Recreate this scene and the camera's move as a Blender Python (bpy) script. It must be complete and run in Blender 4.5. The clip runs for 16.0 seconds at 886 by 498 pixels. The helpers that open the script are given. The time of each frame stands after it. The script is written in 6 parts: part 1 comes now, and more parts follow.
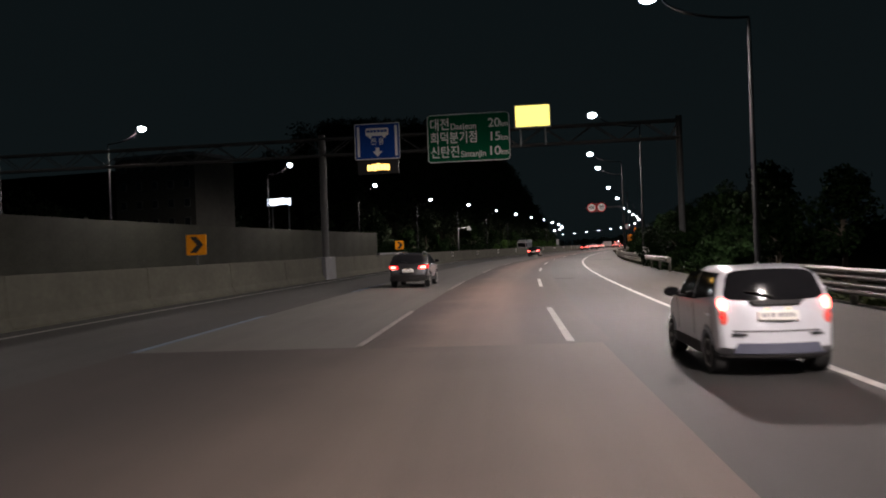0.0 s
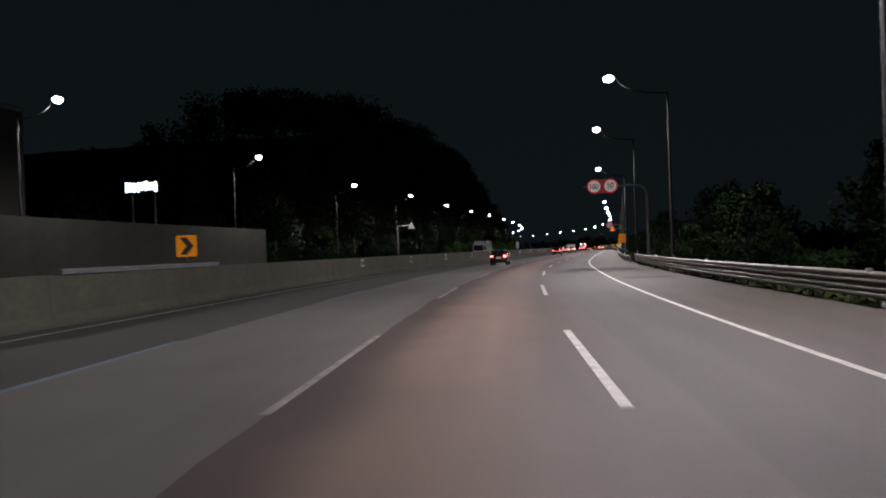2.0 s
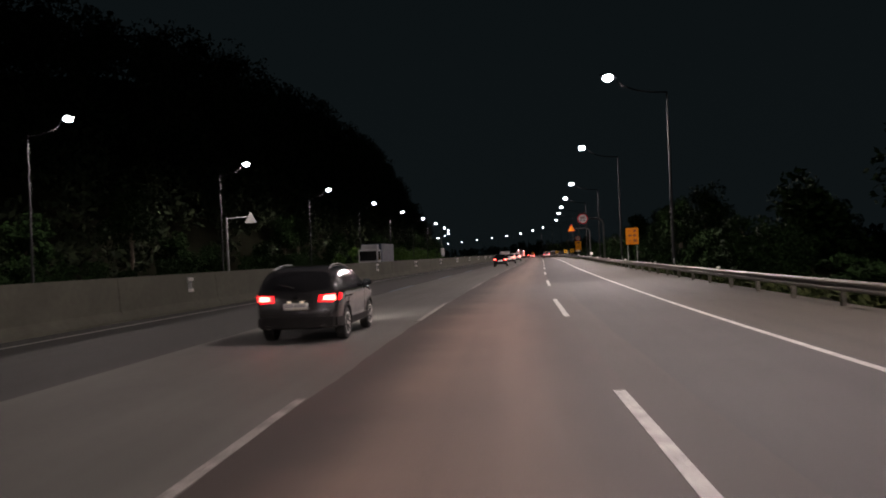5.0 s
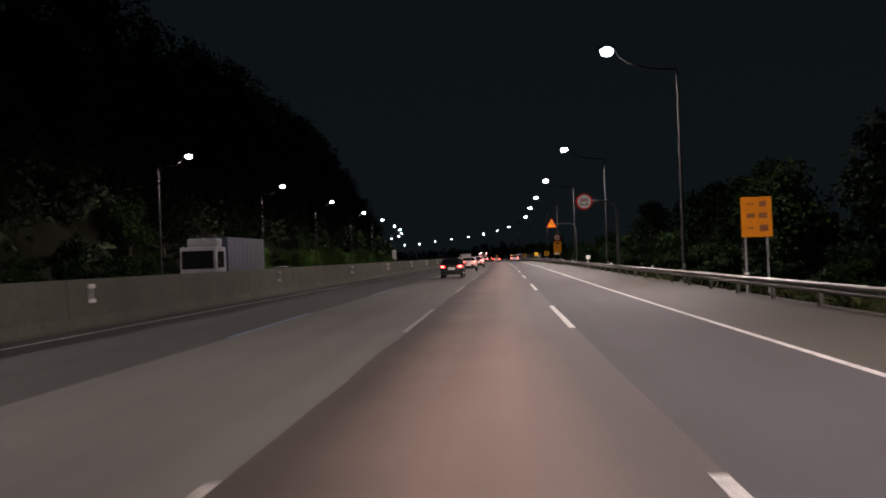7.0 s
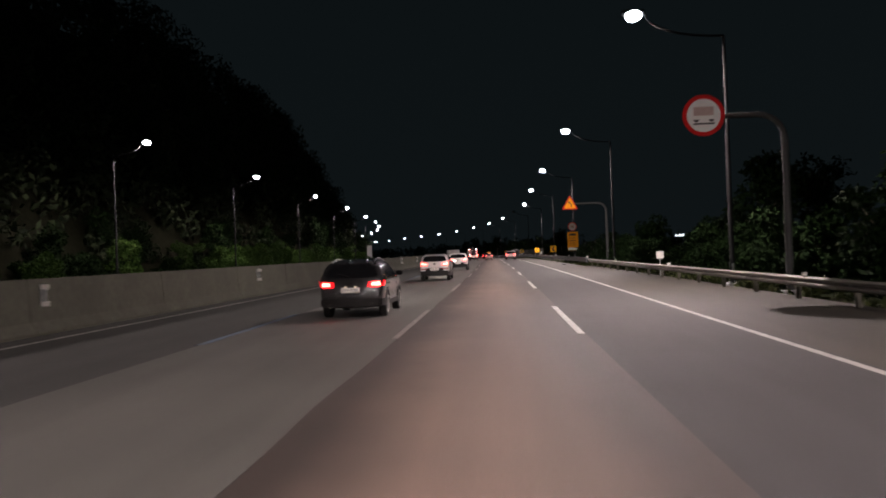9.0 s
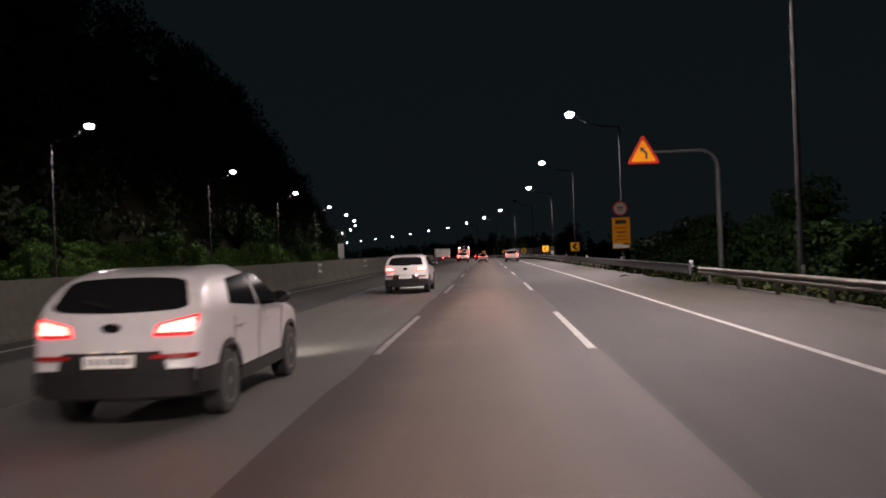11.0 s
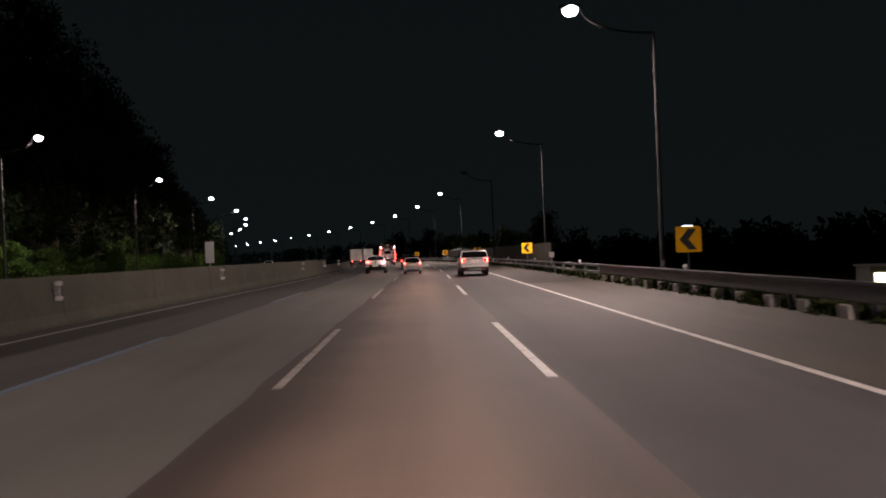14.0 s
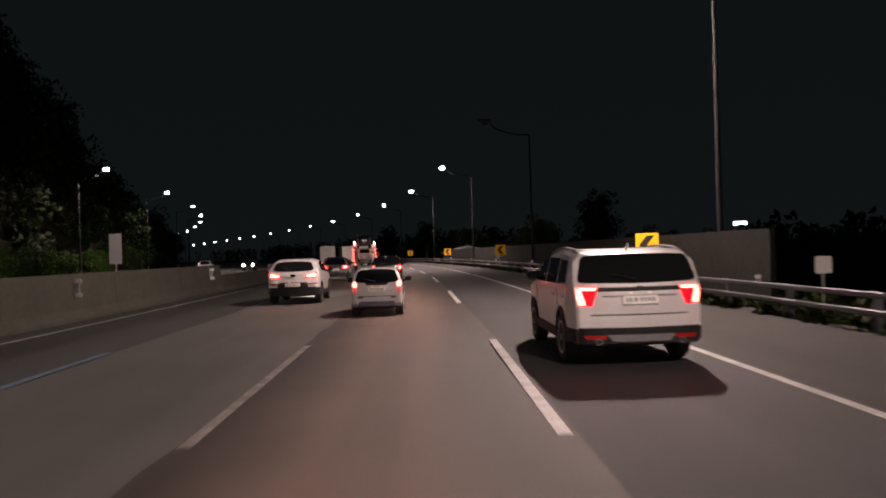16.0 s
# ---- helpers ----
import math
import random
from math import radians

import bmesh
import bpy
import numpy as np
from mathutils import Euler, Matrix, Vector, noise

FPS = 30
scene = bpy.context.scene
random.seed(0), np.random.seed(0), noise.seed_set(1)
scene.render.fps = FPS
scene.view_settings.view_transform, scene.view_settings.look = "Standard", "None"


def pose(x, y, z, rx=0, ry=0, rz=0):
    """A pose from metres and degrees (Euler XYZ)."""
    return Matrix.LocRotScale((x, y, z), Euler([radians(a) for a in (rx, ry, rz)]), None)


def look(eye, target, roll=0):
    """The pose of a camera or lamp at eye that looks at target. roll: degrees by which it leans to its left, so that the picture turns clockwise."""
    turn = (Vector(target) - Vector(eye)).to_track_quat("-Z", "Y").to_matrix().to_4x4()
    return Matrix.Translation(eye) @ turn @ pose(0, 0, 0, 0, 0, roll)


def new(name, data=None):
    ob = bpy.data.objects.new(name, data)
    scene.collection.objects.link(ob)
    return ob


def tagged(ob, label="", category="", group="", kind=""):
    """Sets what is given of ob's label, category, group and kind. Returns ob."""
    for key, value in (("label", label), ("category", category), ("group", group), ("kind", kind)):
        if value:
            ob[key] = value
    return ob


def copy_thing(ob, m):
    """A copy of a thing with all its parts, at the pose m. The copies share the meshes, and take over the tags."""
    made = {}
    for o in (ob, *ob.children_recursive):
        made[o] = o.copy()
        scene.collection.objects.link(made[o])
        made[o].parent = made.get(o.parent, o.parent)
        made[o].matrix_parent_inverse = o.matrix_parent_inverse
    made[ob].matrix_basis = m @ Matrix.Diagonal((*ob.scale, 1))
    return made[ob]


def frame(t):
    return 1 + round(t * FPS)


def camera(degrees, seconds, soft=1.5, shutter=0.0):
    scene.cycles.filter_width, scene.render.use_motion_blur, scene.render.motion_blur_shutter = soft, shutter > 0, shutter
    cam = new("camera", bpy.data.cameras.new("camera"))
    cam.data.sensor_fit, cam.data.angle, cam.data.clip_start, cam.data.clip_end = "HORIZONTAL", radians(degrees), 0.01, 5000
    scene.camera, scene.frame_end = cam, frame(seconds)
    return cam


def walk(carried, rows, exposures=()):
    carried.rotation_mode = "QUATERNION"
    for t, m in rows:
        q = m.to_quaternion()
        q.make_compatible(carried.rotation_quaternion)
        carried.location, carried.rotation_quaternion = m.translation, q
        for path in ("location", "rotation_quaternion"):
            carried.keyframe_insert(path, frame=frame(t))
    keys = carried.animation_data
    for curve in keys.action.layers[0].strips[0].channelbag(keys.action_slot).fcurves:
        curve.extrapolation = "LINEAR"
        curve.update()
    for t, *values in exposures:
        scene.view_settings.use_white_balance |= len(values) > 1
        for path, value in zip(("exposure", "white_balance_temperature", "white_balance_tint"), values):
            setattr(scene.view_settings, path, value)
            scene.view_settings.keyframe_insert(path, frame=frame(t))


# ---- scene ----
cam = camera(58.0, 16.0, soft=1.85, shutter=0.25)
EYE = 1.754
PATH = [
    (0.0, 0.000, 0.000, 5.29, 0.02, 2.07),
    (0.5, -0.190, 11.565, 4.76, 0.05, 2.16),
    (1.0, -0.339, 23.181, 5.10, -0.25, 1.95),
    (1.5, -0.282, 34.823, 3.55, -0.03, 2.15),
    (2.0, -0.080, 46.536, 2.10, 0.14, 2.05),
    (2.5, 0.305, 58.233, 1.32, 0.19, 2.18),
    (3.0, 0.880, 69.795, -0.05, 0.40, 2.22),
    (3.5, 1.650, 81.173, -0.68, 0.49, 2.19),
    (4.0, 2.600, 92.415, -1.14, 0.49, 2.44),
    (4.5, 3.696, 103.512, -2.40, 0.49, 2.37),
    (5.0, 4.934, 114.460, -3.03, 0.50, 2.31),
    (5.5, 6.286, 125.272, -3.21, 0.50, 2.24),
    (6.0, 7.768, 135.956, -3.37, 0.51, 2.17),
    (6.5, 9.416, 146.511, -3.97, 0.51, 2.10),
    (7.0, 11.140, 156.981, -5.75, 0.59, 1.97),
    (7.5, 12.910, 167.428, -5.96, 0.56, 2.02),
    (8.0, 14.750, 177.866, -5.47, 0.41, 1.97),
    (8.5, 16.596, 188.333, -5.92, 0.35, 2.02),
    (9.0, 18.450, 198.815, -6.27, 0.30, 2.07),
    (9.5, 20.324, 209.313, -6.46, 0.25, 2.13),
    (10.0, 22.207, 219.827, -6.53, 0.20, 2.18),
    (10.5, 24.111, 230.360, -6.48, 0.14, 2.23),
    (11.0, 26.001, 240.919, -6.52, 0.22, 2.16),
    (11.5, 27.898, 251.485, -6.44, 0.11, 2.20),
    (12.0, 29.807, 262.069, -7.95, 0.26, 2.33),
    (12.5, 31.645, 272.682, -9.52, 0.24, 2.54),
    (13.0, 33.445, 283.288, -10.20, 0.21, 2.44),
    (13.5, 35.223, 293.919, -10.89, 0.15, 2.43),
    (14.0, 36.957, 304.589, -11.19, 0.10, 2.28),
    (14.5, 38.664, 315.276, -11.51, 0.05, 2.14),
    (15.0, 40.505, 325.959, -11.65, 0.08, 1.70),
    (15.5, 42.537, 336.665, -11.47, -0.03, 1.97),
    (16.0, 44.667, 347.457, -11.44, -0.01, 1.77),
]
walk(cam, [(t, pose(x, y, EYE, 90 + pitch, roll, yaw)) for t, x, y, yaw, pitch, roll in PATH],
     [(0, 0.28, 6500, 8), (2, 0.25, 6100, 8), (4, 0.25, 6550, 11), (7, 0.25, 6650, 13), (11, 0.28, 6650, 14), (13, 0.2, 7050, 17), (16, 0.3, 7350, 20)])

# ---- the road's line: chainage s along our lane, u to the right of it, z over the road ----
KNOTS = np.arange(-105, 1240, 42.0)
TURN = np.radians([-8.5, -5.71, -2.9, -0.09, 2.71, 6.36, 9.43, 10.14, 10.24, 9.92, 9.37, 10.1, 8.64, 5.76, 2.31, -1.47, -5.14,
                   -8.22, -10.42, -11.84, -12.78, -13.52, -14.2, -14.8, -15.3, -15.8, -16.2, -16.6, -17, -17.3, -17.6, -17.9, -18.2])
LINE_S = np.arange(-105, 1230, 1.0)
_h = np.interp(LINE_S, KNOTS, TURN)
LINE_X, LINE_Y = np.cumsum(np.sin(_h)), np.cumsum(np.cos(_h))
LINE_X, LINE_Y = LINE_X - LINE_X[105] - 0.703, LINE_Y - LINE_Y[105]


def grade(s):
    """The road's height: level, then falling gently."""
    d = np.maximum(0, np.asarray(s, float) - 320)
    return -0.005 * d * d / (d + 60)


def heading(s):
    return float(np.interp(s, KNOTS, TURN))


def at(s, u, z=0.0):
    h = heading(s)
    x, y = np.interp(s, LINE_S, LINE_X), np.interp(s, LINE_S, LINE_Y)
    return Vector((x + u * math.cos(h), y - u * math.sin(h), z + float(grade(s))))


def stand(s, u, z=0.0, turn=0.0):
    """The pose of a thing on the road: its +y runs with the traffic, +x to the right."""
    return Matrix.Translation(at(s, u, z)) @ Matrix.Rotation(-heading(s) + radians(turn), 4, "Z")


def off_left(s):
    return float(np.interp(s, [0, 100, 200, 280, 360], [-2.0, -2.2, -2.05, -1.9, -1.85]))


def off_right(s):
    return float(np.interp(s, [0, 50, 75, 105, 140, 180, 240, 260, 285, 300, 340], [1.86, 1.86, 1.80, 1.80, 1.86, 1.86, 1.81, 1.79, 1.79, 1.79, 1.79]))


def off_edge(s):
    return float(np.interp(s, [0, 20, 60, 100, 150, 200], [5.0, 5.0, 5.25, 5.5, 5.3, 5.1]))


def off_blue(s):
    return float(np.interp(s, [0, 100, 200, 280, 365], [-6.3, -6.65, -6.2, -6.0, -5.7]))


def off_median(s):
    """The foot of the median barrier on our side."""
    return float(np.interp(s, [0, 20, 77, 114, 199, 285, 374, 480], [-12.2, -12.3, -12.05, -12.6, -11.9, -10.95, -10.15, -10.0]))


# ---- night, street lamps ----
world = bpy.data.worlds.new("night_sky")
world.use_nodes = True
_n = world.node_tree.nodes
_l = world.node_tree.links
_tc, _sep, _rmp = _n.new("ShaderNodeTexCoord"), _n.new("ShaderNodeSeparateXYZ"), _n.new("ShaderNodeValToRGB")
_l.new(_tc.outputs["Generated"], _sep.inputs[0])
_l.new(_sep.outputs["Z"], _rmp.inputs[0])
_rmp.color_ramp.elements[0].color = (0.0037, 0.0056, 0.0064, 1)
_rmp.color_ramp.elements[1].color = (0.0028, 0.0046, 0.0054, 1)
_rmp.color_ramp.elements[1].position = 0.5
_l.new(_rmp.outputs[0], _n["Background"].inputs[0])
scene.world = world
LAMP_WATTS = 13800
LAMP_Z = 12.85


def lamp_foot(s):
    return float(np.interp(s, [0, 70, 101, 134, 170, 260, 306, 343, 380, 453, 520], [10.15, 10.15, 10.3, 10.4, 10.2, 10.15, 10.6, 11.1, 11.2, 10.6, 10.5]))


def lamp_foot_far(s):
    return float(np.interp(s, [60, 100, 134, 170, 200, 235, 270, 340, 376, 450], [-35.3, -35.3, -34.9, -34.7, -34.0, -33.9, -34.2, -34.1, -35.0, -36.3]))


DEAD_LAMP = 417.9     # one lamp of the row is out
# each lamp: its place along the road and the height of its head over it (the verge rises and falls)
LAMPS = [(-71.6, 12.8), (-37.3, 12.8), (-1.0, 12.3), (32.0, 11.5), (67.4, 12.6), (101.2, 13.1), (134.1, 14.4), (168.7, 13.35), (202.5, 13.05), (235.2, 11.9), (269.8, 12.1),
         (306.0, 12.35), (343.9, 12.7), (379.2, 12.4), (417.9, 12.8)] + [(453.0 + 37.3 * k, 12.8) for k in range(16)]
LAMPS_FAR = [(-71.6, 12.8), (-37.3, 12.8), (-3.0, 12.8), (31.3, 12.9), (65.0, 13.3), (99.3, 13.7), (133.7, 13.5), (168.3, 12.8), (201.0, 13.1), (235.2, 12.85), (270.6, 12.9),
             (304.5, 12.9), (340.2, 12.85), (375.8, 12.85), (411.4, 12.6)] + [(448.0 + 36.2 * k, 12.8) for k in range(16)]


def street_light(s, u, z, share=1.0, tilt=0.0):
    data = bpy.data.lights.new("street_light", "SPOT")
    data.energy, data.color, data.shadow_soft_size = LAMP_WATTS * share, (1.0, 0.85, 0.82), 0.15
    data.spot_size, data.spot_blend = radians(180), 0.75
    ob = new("street_light", data)
    ob.matrix_basis = stand(s, u, z) @ Matrix.Rotation(radians(tilt), 4, "Y")    # the optics throw towards the lanes


for s, z in LAMPS:
    if s < 500 and abs(s - DEAD_LAMP) > 5:
        street_light(s, lamp_foot(s) - 3.6, z - 0.55, 1.05, 7)
for s, z in LAMPS_FAR:
    if s < 500:
        street_light(s, lamp_foot_far(s) + 3.1, z - 0.55, 0.6, 6)


# ---- materials ----
def material(name):
    m = bpy.data.materials.new(name)
    m.use_nodes = True
    return m, m.node_tree.nodes, m.node_tree.links, m.node_tree.nodes["Principled BSDF"]


def plain(name, color, rough=0.5, metal=0.0, coat=0.0, vary=0.12, scale=6.0, bump=0.0, spec=0.5):
    """Colour with grain at two scales, a little dirt and relief."""
    m, n, l, b = material(name)
    b.inputs["Roughness"].default_value, b.inputs["Metallic"].default_value = rough, metal
    b.inputs["Coat Weight"].default_value = coat
    b.inputs["Coat Roughness"].default_value = 0.06
    b.inputs["Specular IOR Level"].default_value = spec
    tc = n.new("ShaderNodeTexCoord")
    a, c = n.new("ShaderNodeTexNoise"), n.new("ShaderNodeTexNoise")
    a.inputs["Scale"].default_value, c.inputs["Scale"].default_value = scale, scale * 9
    a.inputs["Detail"].default_value = c.inputs["Detail"].default_value = 4
    l.new(tc.outputs["Object"], a.inputs["Vector"])
    l.new(tc.outputs["Object"], c.inputs["Vector"])
    mix = n.new("ShaderNodeMath")
    mix.operation = "MULTIPLY"
    l.new(a.outputs["Fac"], mix.inputs[0])
    l.new(c.outputs["Fac"], mix.inputs[1])
    ramp = n.new("ShaderNodeValToRGB")
    ramp.color_ramp.elements[0].position, ramp.color_ramp.elements[1].position = 0.1, 0.42
    ramp.color_ramp.elements[0].color = (*[v * (1 - vary * 1.6) for v in color], 1)
    ramp.color_ramp.elements[1].color = (*[min(1, v * (1 + vary)) for v in color], 1)
    l.new(mix.outputs[0], ramp.inputs[0])
    l.new(ramp.outputs[0], b.inputs["Base Color"])
    if bump:
        bp = n.new("ShaderNodeBump")
        bp.inputs["Strength"].default_value = bump
        bp.inputs["Distance"].default_value = 0.01
        l.new(c.outputs["Fac"], bp.inputs["Height"])
        l.new(bp.outputs[0], b.inputs["Normal"])
    return m


def asphalt(name, color, worn, rough=0.74, centre=None, reach=0.52):
    """Rolled asphalt: aggregate, blotches, long worn streaks along the lane (UV: across, along in metres), fine cracks;
    centre: the line of the painted headlight glow.
    """
    m, n, l, b = material(name)
    uv = n.new("ShaderNodeUVMap")
    uv.uv_map = "lane"
    wide = n.new("ShaderNodeMapping")
    wide.inputs["Scale"].default_value = (1.3, 0.045, 1)
    l.new(uv.outputs[0], wide.inputs[0])
    streak, blotch, grain = [n.new("ShaderNodeTexNoise") for _ in range(3)]
    for node, vec, sc, de in ((streak, wide.outputs[0], 1.0, 5), (blotch, uv.outputs[0], 0.35, 6), (grain, uv.outputs[0], 45, 3)):
        l.new(vec, node.inputs["Vector"])
        node.inputs["Scale"].default_value, node.inputs["Detail"].default_value = sc, de
    stones = n.new("ShaderNodeTexVoronoi")
    stones.inputs["Scale"].default_value = 70
    l.new(uv.outputs[0], stones.inputs["Vector"])
    add = n.new("ShaderNodeMath")
    add.operation = "MULTIPLY_ADD"
    add.inputs[1].default_value = 0.6
    l.new(streak.outputs["Fac"], add.inputs[0])
    half = n.new("ShaderNodeMath")
    half.operation = "MULTIPLY"
    half.inputs[1].default_value = 0.4
    l.new(blotch.outputs["Fac"], half.inputs[0])
    l.new(half.outputs[0], add.inputs[2])
    ramp = n.new("ShaderNodeValToRGB")
    ramp.color_ramp.elements[0].position, ramp.color_ramp.elements[1].position = 0.36, 0.64
    ramp.color_ramp.elements[0].color, ramp.color_ramp.elements[1].color = (*color, 1), (*worn, 1)
    l.new(add.outputs[0], ramp.inputs[0])
    mul = n.new("ShaderNodeMix")
    mul.data_type, mul.blend_type = "RGBA", "MULTIPLY"
    mul.inputs["Factor"].default_value = 0.55
    tone = n.new("ShaderNodeValToRGB")
    tone.color_ramp.elements[0].color, tone.color_ramp.elements[1].color = (0.55, 0.55, 0.55, 1), (1.25, 1.22, 1.2, 1)
    tone.color_ramp.elements[0].position, tone.color_ramp.elements[1].position = 0.3, 0.7
    l.new(grain.outputs["Fac"], tone.inputs[0])
    l.new(ramp.outputs[0], mul.inputs[6])
    l.new(tone.outputs[0], mul.inputs[7])
    last = mul.outputs[2]
    if centre is not None:                             # own headlights' pool painted as a pale middle, darkening to the edges
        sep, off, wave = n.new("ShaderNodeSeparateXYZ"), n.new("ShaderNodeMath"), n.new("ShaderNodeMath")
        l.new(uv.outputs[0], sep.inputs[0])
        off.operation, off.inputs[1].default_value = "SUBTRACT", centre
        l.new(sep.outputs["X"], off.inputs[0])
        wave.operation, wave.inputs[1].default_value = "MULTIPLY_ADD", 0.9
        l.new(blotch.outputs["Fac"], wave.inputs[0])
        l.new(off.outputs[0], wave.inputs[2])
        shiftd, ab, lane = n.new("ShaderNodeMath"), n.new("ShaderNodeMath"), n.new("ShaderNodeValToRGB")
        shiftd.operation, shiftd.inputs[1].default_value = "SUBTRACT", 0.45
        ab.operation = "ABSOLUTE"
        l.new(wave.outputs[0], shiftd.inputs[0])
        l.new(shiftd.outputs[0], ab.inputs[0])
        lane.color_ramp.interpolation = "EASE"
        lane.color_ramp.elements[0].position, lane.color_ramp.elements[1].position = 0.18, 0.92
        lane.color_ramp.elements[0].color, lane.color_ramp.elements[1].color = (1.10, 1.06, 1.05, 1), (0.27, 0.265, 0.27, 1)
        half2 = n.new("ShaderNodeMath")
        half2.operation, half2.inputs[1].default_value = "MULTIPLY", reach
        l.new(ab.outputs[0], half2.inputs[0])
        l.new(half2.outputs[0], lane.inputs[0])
        glow_mix = n.new("ShaderNodeMix")
        glow_mix.data_type, glow_mix.blend_type = "RGBA", "MULTIPLY"
        glow_mix.inputs["Factor"].default_value = 1.0
        l.new(last, glow_mix.inputs[6])
        l.new(lane.outputs[0], glow_mix.inputs[7])
        last = glow_mix.outputs[2]
    l.new(last, b.inputs["Base Color"])
    b.inputs["Roughness"].default_value = rough
    b.inputs["Specular IOR Level"].default_value = 0.35
    bp = n.new("ShaderNodeBump")
    bp.inputs["Strength"].default_value, bp.inputs["Distance"].default_value = 0.35, 0.006
    l.new(stones.outputs["Distance"], bp.inputs["Height"])
    l.new(bp.outputs[0], b.inputs["Normal"])
    return m


def foliage(name, dark, light):
    """Leaves, varied leaf by leaf, slightly translucent."""
    m, n, l, b = material(name)
    geo, ramp = n.new("ShaderNodeNewGeometry"), n.new("ShaderNodeValToRGB")
    ramp.color_ramp.elements[0].color, ramp.color_ramp.elements[1].color = (*dark, 1), (*light, 1)
    l.new(geo.outputs["Random Per Island"], ramp.inputs[0])
    l.new(ramp.outputs[0], b.inputs["Base Color"])
    b.inputs["Roughness"].default_value = 0.8
    b.inputs["Specular IOR Level"].default_value = 0.05
    return m


def lit(name, color, strength):
    m, n, l, b = material(name)
    b.inputs["Base Color"].default_value = (*[v * 0.3 for v in color], 1)
    b.inputs["Emission Color"].default_value = (*color, 1)
    b.inputs["Emission Strength"].default_value = strength
    b.inputs["Roughness"].default_value = 0.2
    return m


# Lane tones hold the own headlights' light: ours paler and warmer, side lanes darkened
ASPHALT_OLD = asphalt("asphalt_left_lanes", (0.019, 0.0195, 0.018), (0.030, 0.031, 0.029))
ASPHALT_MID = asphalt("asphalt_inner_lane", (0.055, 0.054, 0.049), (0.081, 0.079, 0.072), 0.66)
# OURS and FORE: the own car's headlight glow is painted along centre
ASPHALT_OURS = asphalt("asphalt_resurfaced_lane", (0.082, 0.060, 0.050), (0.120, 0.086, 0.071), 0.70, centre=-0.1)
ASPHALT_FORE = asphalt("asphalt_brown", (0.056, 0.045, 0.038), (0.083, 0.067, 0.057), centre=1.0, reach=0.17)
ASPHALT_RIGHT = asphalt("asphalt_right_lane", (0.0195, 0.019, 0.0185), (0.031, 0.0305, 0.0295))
ASPHALT_RIGHT_NEW = asphalt("asphalt_right_lane_newer", (0.0178, 0.0172, 0.018), (0.0295, 0.029, 0.0305), 0.8)
ASPHALT_SHOULDER = asphalt("asphalt_shoulder", (0.019, 0.0165, 0.0125), (0.032, 0.028, 0.0215))
ASPHALT_DIRT = asphalt("asphalt_shoulder_dirt", (0.011, 0.0095, 0.0068), (0.021, 0.018, 0.0135), 0.85)
ASPHALT_JOINT = asphalt("asphalt_joint_brown", (0.027, 0.0235, 0.0205), (0.042, 0.037, 0.033))
ASPHALT_PATCH = asphalt("asphalt_patch", (0.010, 0.010, 0.010), (0.018, 0.018, 0.018), 0.85)
PAINT_WHITE = plain("road_paint_white", (0.33, 0.32, 0.305), 0.6, vary=0.35, scale=3, bump=0.3)
PAINT_WORN = plain("road_paint_worn", (0.20, 0.185, 0.172), 0.7, vary=0.45, scale=2.2, bump=0.3)
PAINT_BLUE = plain("road_paint_blue", (0.050, 0.092, 0.15), 0.6, vary=0.35, scale=2.5, bump=0.3)
CONCRETE = plain("concrete_barrier", (0.047, 0.047, 0.037), 0.9, spec=0.15, vary=0.16, scale=0.6, bump=0.15)
CONCRETE_PALE = plain("pale_concrete", (0.20, 0.19, 0.175), 0.85, vary=0.3, scale=2.0, bump=0.4)
PLINTH_PAINT = plain("plinth_concrete", (0.088, 0.092, 0.098), 0.85, vary=0.2, scale=1.0, bump=0.2)
CONCRETE_WALL = plain("concrete_noise_wall", (0.033, 0.035, 0.027), 0.9, vary=0.16, scale=0.6, bump=0.2, spec=0.2)
CONCRETE_DARK = plain("concrete_dark_weathered", (0.016, 0.0155, 0.013), 0.9, vary=0.25, scale=0.5, bump=0.2, spec=0.15)
STEEL = plain("galvanised_steel", (0.36, 0.37, 0.37), 0.45, 0.7, vary=0.2, scale=3)
STEEL_DULL = plain("weathered_steel", (0.24, 0.25, 0.25), 0.6, 0.4, vary=0.25, scale=2)
RAIL_SMOOTH = plain("guardrail_painted_grey", (0.065, 0.070, 0.077), 0.5, 0.2, vary=0.15, scale=0.8)
RAIL = plain("guardrail_zinc", (0.085, 0.080, 0.066), 0.55, 0.4, vary=0.3, scale=1.2)
POLE = plain("lamp_pole_paint", (0.014, 0.015, 0.016), 0.9, 0.0, vary=0.2, scale=2, spec=0.12)
SOIL = plain("roadside_soil", (0.009, 0.0095, 0.006), 1.0, vary=0.4, scale=0.25, bump=0.6, spec=0.0)
GRASS = foliage("dry_grass", (0.010, 0.015, 0.005), (0.028, 0.034, 0.012))
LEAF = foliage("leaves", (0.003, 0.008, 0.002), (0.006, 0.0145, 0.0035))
# LEAF brightened for the shrubs under the far lamps, their light painted in
LEAF_LAMPLIT = foliage("lamplit_leaves", (0.012, 0.028, 0.006), (0.035, 0.068, 0.014))
LEAF_WOOD = foliage("woodland_leaves", (0.010, 0.015, 0.009), (0.026, 0.036, 0.018))
BARK = plain("bark", (0.07, 0.055, 0.04), 0.9, vary=0.4, scale=4, bump=0.8)
LAMP_OFF = plain("lamp_bowl_dark", (0.05, 0.05, 0.05), 0.3)
